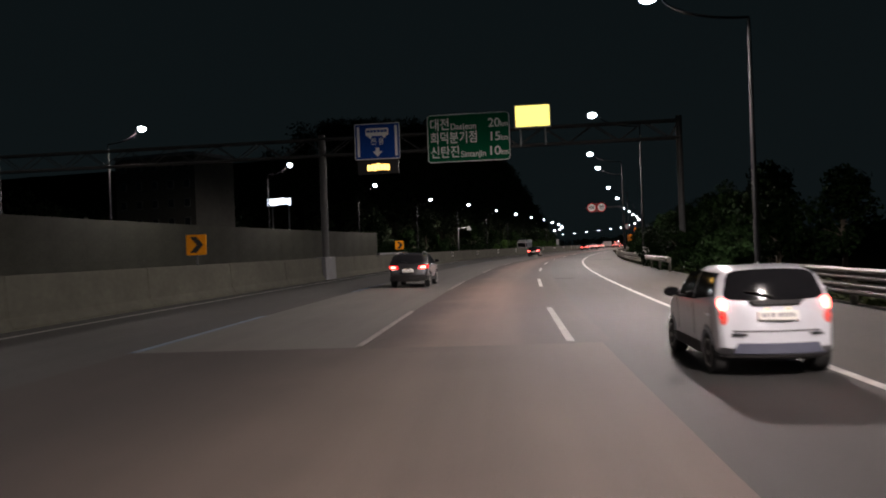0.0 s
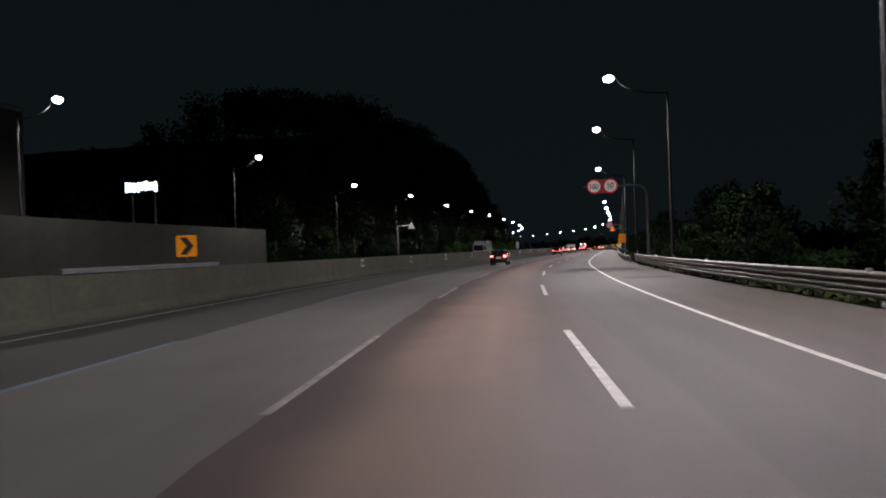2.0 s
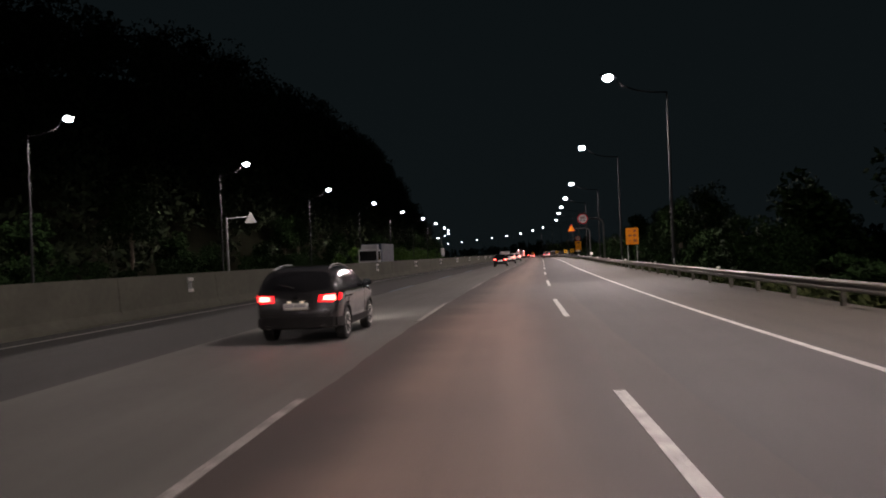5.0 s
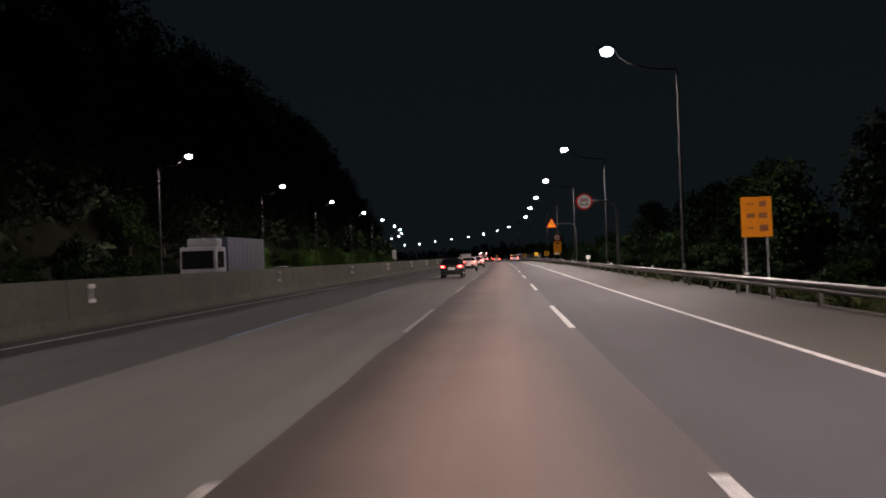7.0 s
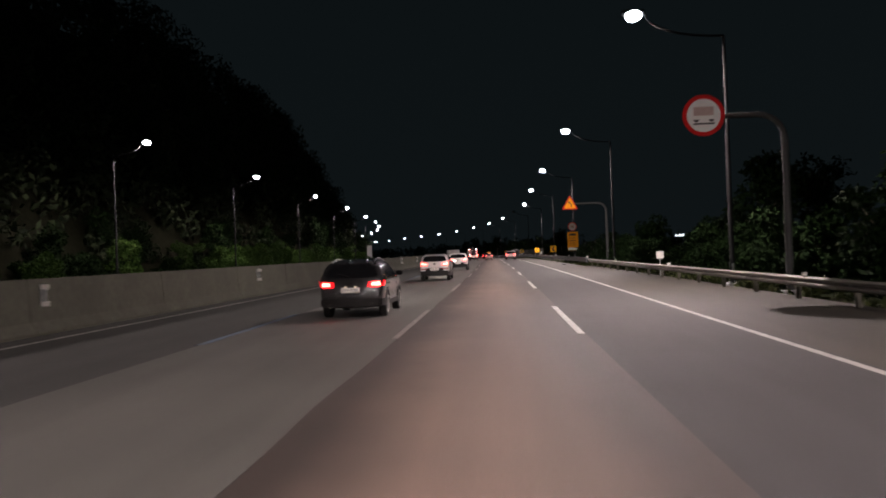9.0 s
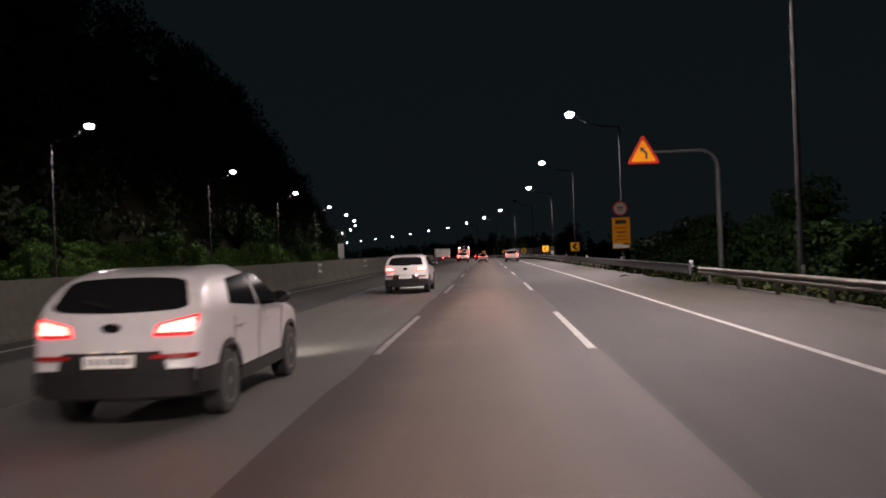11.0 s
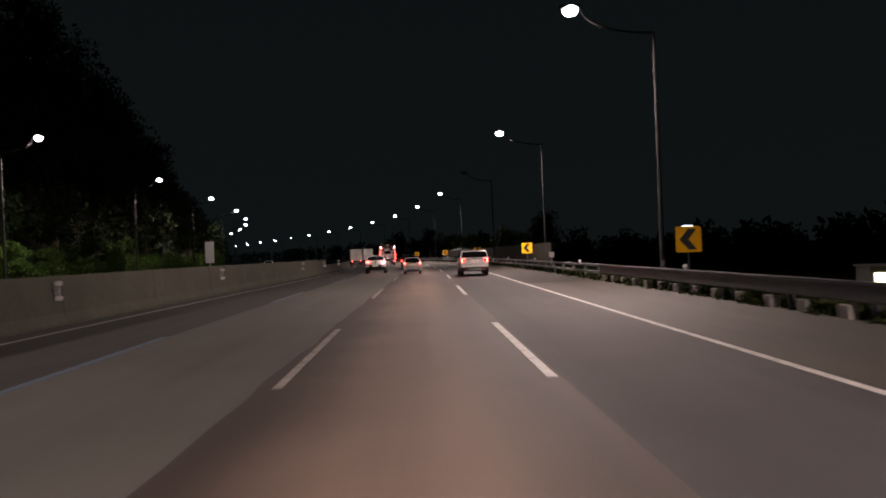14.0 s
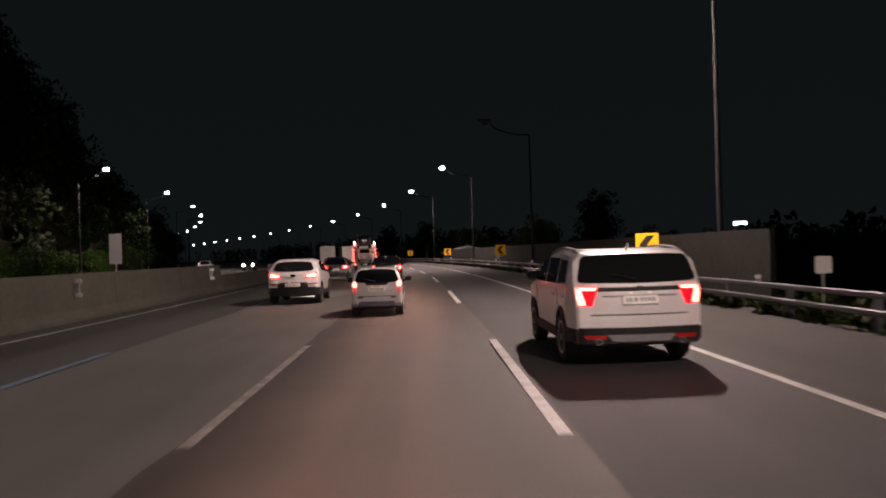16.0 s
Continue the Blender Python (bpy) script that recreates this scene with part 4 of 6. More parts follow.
# ---- plants ----
def leaves(rng, centres, count, size, squash=0.8):
    """Vertices and faces of loose leaf blades round clump centres (x, y, z, radius)."""
    n = count * len(centres)
    c = np.repeat(np.array(centres, float), count, 0)
    d = rng.normal(size=(n, 3))
    d /= np.linalg.norm(d, axis=1)[:, None]
    p = c[:, :3] + d * (c[:, 3] * rng.uniform(0.35, 1.08, n) ** 0.6)[:, None] * (1, 1, squash)
    a = rng.normal(size=(n, 3))
    a /= np.linalg.norm(a, axis=1)[:, None]
    b = np.cross(a, rng.normal(size=(n, 3)))
    b /= np.linalg.norm(b, axis=1)[:, None] + 1e-9
    r = size * rng.uniform(0.6, 1.4, n)[:, None]
    quad = np.stack([p - a * r, p + b * r * 0.45, p + a * r, p - b * r * 0.45], 1).reshape(-1, 3)
    return quad, np.arange(4 * n).reshape(-1, 4)


def leaf_mesh(name, quads, faces, mat):
    me = bpy.data.meshes.new(name)
    me.from_pydata(quads.tolist(), [], faces.tolist())
    me.materials.append(mat)
    return me


def shrub(seed, height, spread, blades, size, label, leaf=None):
    rng = np.random.default_rng(seed)
    t = thing("shrub", label, "shrub", "roadside shrubs")
    bm, tips = bmesh.new(), []
    for k in range(7):
        a, lean = rng.uniform(0, 6.28), rng.uniform(0.2, 1.0)
        top = Vector((math.cos(a) * spread * lean * 0.7, math.sin(a) * spread * lean * 0.7, height * rng.uniform(0.5, 0.95)))
        mid = top * 0.5 + Vector((rng.uniform(-0.2, 0.2), rng.uniform(-0.2, 0.2), 0.1 * height))
        tube(bm, [(0, 0, -0.4), mid, top], [0.06, 0.035, 0.012], 6)
        tips += [(*top, spread * rng.uniform(0.25, 0.42)), (*mid, spread * rng.uniform(0.3, 0.45))]
    for k in range(6):
        a, q = rng.uniform(0, 6.28), rng.uniform(0.2, 0.85)
        tips.append((math.cos(a) * spread * q, math.sin(a) * spread * q, height * rng.uniform(0.12, 0.5), spread * rng.uniform(0.3, 0.45)))
    part("trunk", bm, BARK, t)
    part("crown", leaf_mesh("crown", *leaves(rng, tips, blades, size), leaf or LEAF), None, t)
    return t


def tree(seed, height, spread, label):
    rng = np.random.default_rng(seed)
    t = thing("tree", label, "tree", "roadside trees")
    bm, tips = bmesh.new(), []
    tube(bm, [(0, 0, -0.5), (0.08, 0, height * 0.3), (-0.05, 0.1, height * 0.65), (0.0, 0.05, height * 0.92)], [0.2, 0.16, 0.09, 0.02], 9)
    for k in range(13):
        a, z0 = k * 2.4 + rng.uniform(-0.4, 0.4), height * rng.uniform(0.25, 0.75)
        ln = spread * rng.uniform(0.6, 1.0) * (1.15 - z0 / height)
        tip = Vector((math.cos(a) * ln, math.sin(a) * ln, z0 + height * rng.uniform(0.06, 0.2)))
        mid = Vector((tip.x * 0.5, tip.y * 0.5, (z0 + tip.z) / 2 + 0.1))
        tube(bm, [(0, 0, z0), mid, tip], [0.06, 0.035, 0.01], 6)
        tips += [(*tip, spread * rng.uniform(0.24, 0.4)), (*mid, spread * rng.uniform(0.2, 0.3))]
    for k in range(5):
        tips.append((rng.uniform(-0.3, 0.3) * spread, rng.uniform(-0.3, 0.3) * spread, height * rng.uniform(0.75, 0.98), spread * rng.uniform(0.22, 0.36)))
    part("trunk", bm, BARK, t)
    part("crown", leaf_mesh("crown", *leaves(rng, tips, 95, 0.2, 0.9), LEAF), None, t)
    return t


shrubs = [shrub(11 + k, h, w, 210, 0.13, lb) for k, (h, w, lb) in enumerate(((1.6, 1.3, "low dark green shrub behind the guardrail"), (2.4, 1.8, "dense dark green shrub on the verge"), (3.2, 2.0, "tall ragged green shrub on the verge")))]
hedges = [shrub(51 + k, h, w, 260, 0.12, lb, LEAF_LAMPLIT) for k, (h, w, lb) in enumerate(((2.6, 2.0, "round green shrub behind the far barrier, lamplight in its leaf colour"), (3.6, 2.0, "tall green shrub beyond the opposite carriageway, lamplight in its leaf colour"), (4.6, 2.3, "high leafy green shrub beyond the opposite carriageway")))]
trees = [tree(31 + k, h, w, lb) for k, (h, w, lb) in enumerate(((5.5, 2.4, "young broadleaf tree with a ragged dark crown"), (7.5, 3.0, "broadleaf roadside tree with an uneven crown"), (9.0, 3.4, "tall dark broadleaf tree on the verge")))]
FIRST = set()
rng = random.Random(7)


def plant(kinds, s, u, z=-0.2, k=None):
    src = kinds[rng.randrange(len(kinds)) if k is None else k]
    m = stand(s, u, z, rng.uniform(0, 360)) @ Matrix.Scale(rng.uniform(0.8, 1.2), 4)
    if src.name in FIRST:
        ob = copy_thing(src, m)
        ob.matrix_basis = m
    else:
        FIRST.add(src.name)
        src.matrix_basis = m


for s in np.arange(66, 318, 3.1):                      # right verge, thinning where the view opens
    if rng.random() < (0.9 if s < 280 else 0.0):
        plant(shrubs, s + rng.uniform(-1, 1), rng.uniform(12.2, 14.5), -0.5)
for s in np.arange(40, 64, 2.4):
    plant(shrubs, s, rng.uniform(10.8, 12.5), -0.3)
for s in np.arange(50, 285, 6.5):
    plant(trees, s + rng.uniform(-2, 2), rng.uniform(15.5, 24), -1.4, 0 if s > 270 else None)
for s in np.arange(281, 305, 2.6):
    plant(shrubs, s, rng.uniform(11.6, 13.6), -0.5, 2 if s < 297 else 1)
# unseen shrubs, added to screen the kiosk's glow from farther back
for s, u in ((321.5, 19.4), (323.5, 18.3), (325, 20.2)):
    plant(shrubs, s, u, -1.5, 2)
for s in np.arange(430, 620, 9):
    plant(trees, s, rng.uniform(14, 26), -1.5)
for s in np.arange(296, 480, 3.4):                     # a hedge beyond the opposite carriageway, lamplight painted into its leaves
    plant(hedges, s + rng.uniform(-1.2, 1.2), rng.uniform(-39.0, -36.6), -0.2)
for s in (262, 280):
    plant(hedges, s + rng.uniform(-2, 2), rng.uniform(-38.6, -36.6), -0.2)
for s in np.arange(148, 300, 5.0):                     # darker shrubs before it
    plant(shrubs, s + rng.uniform(-2, 2), rng.uniform(-39.5, -36.5), -0.2)
for s in np.arange(150, 600, 13):
    plant(trees, s + rng.uniform(-4, 4), rng.uniform(-42, -38.5), -0.1)


def bank_height(s, u):
    return min(1, max(0, (-u - 39) / 22)) ** 1.1 * float(bank_rise(s)) * min(1, max(0, (s - 150) / 60)) * min(1, max(0.08, (590 - s) / 110))


def woods():
    """The wooded hill beyond the opposite carriageway, and far trees: crowns of loose leaves, too many to count."""
    g = np.random.default_rng(5)
    tips = []
    for k in range(980):
        s, u = g.uniform(85, 700), -g.uniform(42, 84)
        if s < 164 and u > -70:
            continue
        h = g.uniform(7.5, 10.5)
        p = at(s, u, bank_height(s, u))
        tips += [(p.x + g.uniform(-1.6, 1.6), p.y + g.uniform(-1.6, 1.6), p.z + h * q, g.uniform(1.5, 2.7)) for q in (0.3, 0.5, 0.68, 0.84, 0.97)]
    for k in range(620):                               # undergrowth over the foot of the slope
        s, u = g.uniform(146, 560), -g.uniform(40, 60)
        p = at(s, u, bank_height(s, u) + g.uniform(0.2, 1.4))
        tips.append((p.x, p.y, p.z, g.uniform(1.2, 2.1)))
    q, f = leaves(g, tips, 42, 0.46, 0.95)
    tagged(new("woods", leaf_mesh("woods", q, f, LEAF_WOOD)), "dark wooded hillside with a ragged tree line", "woods", kind="stuff")
    tips = []
    for k in range(260):
        s, u = g.uniform(600, 1150), g.choice([-1, 1]) * g.uniform(46, 130) + (6 if k % 2 else 0)
        p = at(s, u, 0)
        tips += [(p.x, p.y, p.z + z, g.uniform(2, 3.5)) for z in (2, 5, 8)]
    for k in range(330):                               # unseen trees beyond the fields to the right, added to break the horizon
        s, u = g.uniform(150, 700), g.uniform(70, 150)
        p, h = at(s, u, -1.8), g.uniform(0.5, 1.0)
        tips += [(p.x, p.y, p.z + z * h, g.uniform(2, 3.5)) for z in (1.5, 4, 6.5)]
    q, f = leaves(g, tips, 22, 1.0, 0.9)
    tagged(new("far_woods", leaf_mesh("far_woods", q, f, LEAF_WOOD)), "far dark trees beside the motorway", "woods", kind="stuff")
    tips = []
    for k in range(1500):                              # grass along the verge
        s, u = g.uniform(20, 480), g.uniform(9.7, 12.6)
        p = at(s, u, -0.12)
        tips.append((p.x, p.y, p.z + 0.1, 0.28))
    for k in range(1500):                              # thicker under the slim rail
        s, u = g.uniform(347, 480) if k % 2 else g.uniform(279, 347), g.uniform(8.9, 10.0)
        p = at(s, u, -0.06)
        tips.append((p.x, p.y, p.z + 0.1, 0.25))
    q, f = leaves(g, tips, 16, 0.16, 0.8)
    tagged(new("verge_grass", leaf_mesh("verge_grass", q, f, GRASS)), "dry tufted grass along the verge", "grass", kind="stuff")


woods()

# ---- buildings and lit boards in the distance ----
def building(name, label, m, w, d, h, storeys, bays, gable=0.0):
    b = thing(name, label, "building", m=m)
    part("wall", boxed(-w / 2, w / 2, 0, d, -2.0, h), BUILDING_WALL if not gable else PLASTER, b)
    if gable:
        bm = bmesh.new()
        pr = [(-w / 2 - 0.4, h - 0.05), (0, h + gable), (w / 2 + 0.4, h - 0.05), (w / 2 + 0.4, h - 0.2), (-w / 2 - 0.4, h - 0.2)]
        part("roof", plate(bm, pr, -0.4, d + 0.4), ROOF_TILE, b)
    else:
        part("roof", boxed(-w / 2 - 0.15, w / 2 + 0.15, -0.15, d + 0.15, h, h + 0.5), ROOF_TILE, b)
    fr, gl = finish(boxed(-0.55, 0.55, -0.05, 0.02, -0.65, 0.65), "window_frame", SIGN_BACK), finish(boxed(-0.48, 0.48, -0.07, -0.055, -0.58, 0.58), "pane", WINDOW_DARK)
    for i in range(storeys):
        for j in range(bays):
            k = part("window", fr, None, b, m=Matrix.Translation((-w / 2 + (j + 0.5) * w / bays, 0, 1.6 + i * 2.9)))
            part("pane", gl, None, k)
    return b


building("apartment_building", "dim low apartment block beyond the noise wall", stand(112, -60, 0, -8), 15, 10, 17.5, 6, 5)
building("roadside_house", "small pale house with a low gable roof beyond the chevrons", stand(478, 14.5, -0.8), 6.4, 6, 2.6, 1, 3, 0.9)


def lit_board(m, w, h, label, seed, post=8.0):
    b = thing("lit_board", label, "lit sign", m=m)
    part("frame_bar", boxed(-w / 2, w / 2, 0.02, 0.2, -h / 2, h / 2), SIGN_BLACK, b)
    g = random.Random(seed)
    x = -w / 2
    while x < w / 2 - 0.25:
        k = g.uniform(0.35, 0.6)
        part("letter_bar", boxed(x, min(x + k, w / 2), -0.06, 0.0, -h / 2 * g.uniform(0.6, 1), h / 2 * g.uniform(0.7, 1), bevel=0.02), BILLBOARD, b)
        x += k + 0.22
    for x in (-w / 3, w / 3):
        part("leg", boxed(x - 0.12, x + 0.12, 0.2, 0.4, -post, h / 2), STEEL_DULL, b)


lit_board(stand(157.1, -61.7, 13.15), 5.7, 1.7, "glowing white lettered board on posts beyond the wall", 1, 13)
kiosk = thing("roadside_kiosk", "small dark kiosk with a glowing warm white front", "kiosk", m=stand(353.6, 28.2, -2.2, -14))
part("wall", boxed(-1.9, 1.9, 0.0, 3.0, -0.3, 2.0), BUILDING_WALL, kiosk)
part("roof", boxed(-2.0, 2.0, -0.3, 3.2, 2.0, 2.12, bevel=0.02), BUILDING_WALL, kiosk)
for x0, x1, z0 in ((-0.6, -0.1, 1.2), (0.0, 0.5, 1.1), (0.62, 1.1, 1.2), (1.2, 1.7, 1.12)):
    part("lit_fascia", boxed(x0, x1, -0.08, -0.01, z0, 1.75, bevel=0.02), KIOSK_LIGHT, kiosk, "glowing warm white fascia")
part("lit_fascia", boxed(-1.7, -0.9, -0.08, -0.01, 1.1, 1.7, bevel=0.02), KIOSK_LIGHT, kiosk, "glowing warm white fascia")
part("lit_hatch", boxed(1.0, 1.6, -0.08, -0.01, 0.5, 1.08, bevel=0.02), KIOSK_LIGHT, kiosk, "glowing serving hatch")
lit_board(stand(530, 97, 6.7, 14), 4.8, 1.2, "glowing white lettered board far beyond the fields", 2, 9)


# ---- vehicles ----
def lathe(profile, sides=28):
    """A profile of (x, radius) turned about the x axis."""
    bm = bmesh.new()
    rings = [[bm.verts.new((x, r * math.cos(a), r * math.sin(a))) for a in np.arange(sides) * 2 * math.pi / sides] for x, r in profile]
    for a, b in zip(rings, rings[1:]):
        for k in range(sides):
            bm.faces.new((a[k], a[(k + 1) % sides], b[(k + 1) % sides], b[k]))
    bm.faces.new(rings[0])
    bm.faces.new(rings[-1][::-1])
    return bm


def wheel_meshes(r, w, spokes=5, rim_mat=None):
    t = lathe([(-w / 2, r * 0.66), (-w / 2, r * 0.92), (-w * 0.38, r), (w * 0.38, r), (w / 2, r * 0.92), (w / 2, r * 0.66)])
    tyre = finish(t, "tyre", RUBBER, 40)
    bm = lathe([(w * 0.30, r * 0.10), (w * 0.30, r * 0.60), (w * 0.52, r * 0.68), (w * 0.50, r * 0.60), (w * 0.34, r * 0.58), (w * 0.33, r * 0.12)])
    for k in range(spokes):
        m = Matrix.Rotation(2 * math.pi * k / spokes, 4, "X")
        box(bm, w * 0.34, w * 0.47, -r * 0.085, r * 0.085, 0.0, r * 0.62, m=m)
    tmp = lathe([(w * 0.3, r * 0.15), (w * 0.5, r * 0.13), (w * 0.52, r * 0.05)], 14)
    me = bpy.data.meshes.new("hub_tmp")
    tmp.to_mesh(me)
    tmp.free()
    bm.from_mesh(me)
    bpy.data.meshes.remove(me)
    return tyre, finish(bm, "rim", rim_mat or ALLOY, 40)


class Body:
    """A car's shell: heights over its length (0: tail), half width by height and length, rounded edges."""

    def __init__(self, top, length, width, height, belt, wheels, r, zb, tumble=0.2, edge=0.09, bow=0.10):
        self.length, self.width, self.height, self.belt, self.wheels, self.r, self.zb = length, width, height, belt, wheels, r, zb
        self.tumble, self.edge, self.bow = tumble, edge, bow
        p = [Vector(q) for q in top]
        for _ in range(3):
            q = [p[0]]
            for a, b in zip(p, p[1:]):
                q += [a * 0.75 + b * 0.25, a * 0.25 + b * 0.75]
            p = q + [p[-1]]
        self.ty, self.tz = np.array([v.x for v in p]), np.array([v.y for v in p])
        i = self.tz.argmax()
        self.ry, self.rz = self.ty[: i + 1], self.tz[: i + 1]

    def top(self, y):
        return float(np.interp(y, self.ty, self.tz))

    def bottom(self, y):
        z = self.zb + 0.16 * max(0, 1 - y / 0.25) + 0.10 * max(0, 1 - (self.length - y) / 0.35)
        for c in self.wheels:
            d = abs(y - c)
            ra = self.r * 1.16
            if d < ra:
                z = max(z, self.r + math.sqrt(ra * ra - d * d))
        return z

    def half(self, y, z):
        k = max(0.0, (z - self.belt) / (self.height - self.belt))
        h = self.width / 2 * (1 - self.tumble * k ** 1.2) * (1 - 0.045 * max(0, (self.belt - z) / self.belt))
        return h * (1 - 0.07 * max(0, 1 - y / 0.55) ** 2 - 0.12 * max(0, 1 - (self.length - y) / 0.9) ** 2)

    def shift(self, y, v):
        """The bow of tail and nose, seen from above."""
        return self.bow * v * v * (max(0, 1 - y / 0.9) - max(0, 1 - (self.length - y) / 0.9) * 1.6)

    def mesh(self, name, mat):
        ys = np.unique(np.r_[np.linspace(0, 0.5, 26) ** 1.0, np.linspace(0.5, self.length - 0.4, 60), np.linspace(self.length - 0.4, self.length, 14)])
        vs = [-1, -0.8, -0.55, -0.28, 0, 0.28, 0.55, 0.8, 1]
        e, rows = self.edge, 14
        bm = bmesh.new()

        def pt(y, z, v, inner=True):
            x = (self.half(y, z) - e) * v if inner else self.half(y, z) * v
            return bm.verts.new((x, y + self.shift(y, v), z))

        tops = [[pt(y, self.top(y), v) for v in vs] for y in ys]
        bots = [[pt(y, self.bottom(y), v) for v in vs] for y in ys]
        for g in (tops, bots):
            for a, b in zip(g, g[1:]):
                for k in range(len(vs) - 1):
                    bm.faces.new((a[k], a[k + 1], b[k + 1], b[k]))
        for i in (0, -1):
            for k in range(len(vs) - 1):
                bm.faces.new((bots[i][k], bots[i][k + 1], tops[i][k + 1], tops[i][k]))
        for sd in (-1, 1):
            cols = []
            for i, y in enumerate(ys):
                z0, z1 = self.bottom(y), self.top(y)
                col = [(bots if sd < 0 else bots)[i][0 if sd < 0 else -1]]
                for q in range(1, rows):
                    z = z0 + (z1 - z0) * q / rows
                    d = min(z1 - z, z - z0 + 0.05, (y - float(np.interp(z, self.rz, self.ry)) if z > self.tz[0] else y) + 0.015, self.length - y + 0.02)
                    d = min(max(d, 0), e)
                    x = self.half(y, z) - e * (1 - math.sqrt(max(0, 1 - (1 - d / e) ** 2)))
                    col.append(bm.verts.new((sd * x, y + self.shift(y, 1), z)))
                col.append(tops[i][0 if sd < 0 else -1])
                cols.append(col)
            for a, b in zip(cols, cols[1:]):
                for q in range(rows):
                    bm.faces.new((a[q], a[q + 1], b[q + 1], b[q]))
            for i in (0, -1):
                bm.faces.new(cols[i])
        return finish(bm, name, mat, 38)

    def rear(self, x, z, out):
        """A point on the tail at (x, z), out metres proud of it."""
        y = float(np.interp(z, self.rz, self.ry))
        h = self.half(y, z)
        x = max(-0.992 * h, min(0.992 * h, x))
        y += self.bow * min(1, abs(x) / max(0.1, h - self.edge)) ** 2 * max(0, 1 - y / 0.9)
        over = max(0.0, abs(x) - (h - self.edge)) / self.edge
        y += self.edge * (1 - math.sqrt(max(0, 1 - min(1, over) ** 2)))
        return Vector((x, y - out, z + out * 0.5))

    def rear_panel(self, corners, out=0.008, n=8, m=8, soft=0.0, sag=0.0):
        """Four (x, z) corners from the lower left, round; laid on the tail as a thin sheet; soft rounds its corners, sag bows its edges."""
        (a, b), (c, d) = [Vector(corners[0]), Vector(corners[1])], [Vector(corners[3]), Vector(corners[2])]
        bm, g = bmesh.new(), []
        for j in range(m + 1):
            p, q = a + (c - a) * j / m, b + (d - b) * j / m
            near = max(0.0, (abs(2 * j / m - 1) - 0.55) / 0.45)
            cut = (q - p) * soft * (1 - math.sqrt(1 - near * near))
            p, q = p + cut, q - cut
            lift = Vector((0, sag * (2 * j / m - 1)))
            g.append([[bm.verts.new(self.rear(*(p + (q - p) * i / n + lift * (1 - (2 * i / n - 1) ** 2)), o)) for i in range(n + 1)] for o in (out, -0.02)])
        for r0, r1 in zip(g, g[1:]):
            for i in range(n):
                bm.faces.new((r0[0][i], r0[0][i + 1], r1[0][i + 1], r1[0][i]))
            for i in (0, n):
                bm.faces.new((r0[0][i], r0[1][i], r1[1][i], r1[0][i]))
        for r in (g[0], g[-1]):
            for i in range(n):
                bm.faces.new((r[0][i], r[0][i + 1], r[1][i + 1], r[1][i]))
        return bm

    def rear_oval(self, cx, cz, rx, rz, out=0.02, n=22):
        """An oval lens on the tail, slightly domed."""
        bm = bmesh.new()
        rings = []
        for q, o in ((1.0, -0.01), (0.96, out), (0.6, out + 0.012), (0.25, out + 0.016)):
            rings.append([bm.verts.new(self.rear(cx + rx * q * math.cos(a), cz + rz * q * math.sin(a), o)) for a in np.arange(n) * 2 * math.pi / n])
        for r0, r1 in zip(rings, rings[1:]):
            for k in range(n):
                bm.faces.new((r0[k], r0[(k + 1) % n], r1[(k + 1) % n], r1[k]))
        bm.faces.new(rings[-1])
        return bm

    def side_panel(self, pts, side, out=0.007, n=6):
        """An outline of (y, z) quads from the lower rear, round; laid on one flank."""
        (a, b), (c, d) = [Vector(pts[0]), Vector(pts[1])], [Vector(pts[3]), Vector(pts[2])]
        bm, g = bmesh.new(), []
        for j in range(n + 1):
            p, q = a + (c - a) * j / n, b + (d - b) * j / n
            row = []
            for i in range(n + 1):
                y, z = p + (q - p) * i / n
                row.append([bm.verts.new((side * (self.half(y, z) + o), y + self.shift(y, 1), z)) for o in (out, -0.03)])
            g.append(row)
        for r0, r1 in zip(g, g[1:]):
            for i in range(n):
                bm.faces.new((r0[i][0], r0[i + 1][0], r1[i + 1][0], r1[i][0]))
            for i in (0, n):
                bm.faces.new((r0[i][0], r0[i][1], r1[i][1], r1[i][0]))
        for r in (g[0], g[-1]):
            for i in range(n):
                bm.faces.new((r[i][0], r[i + 1][0], r[i + 1][1], r[i][1]))
        return bm


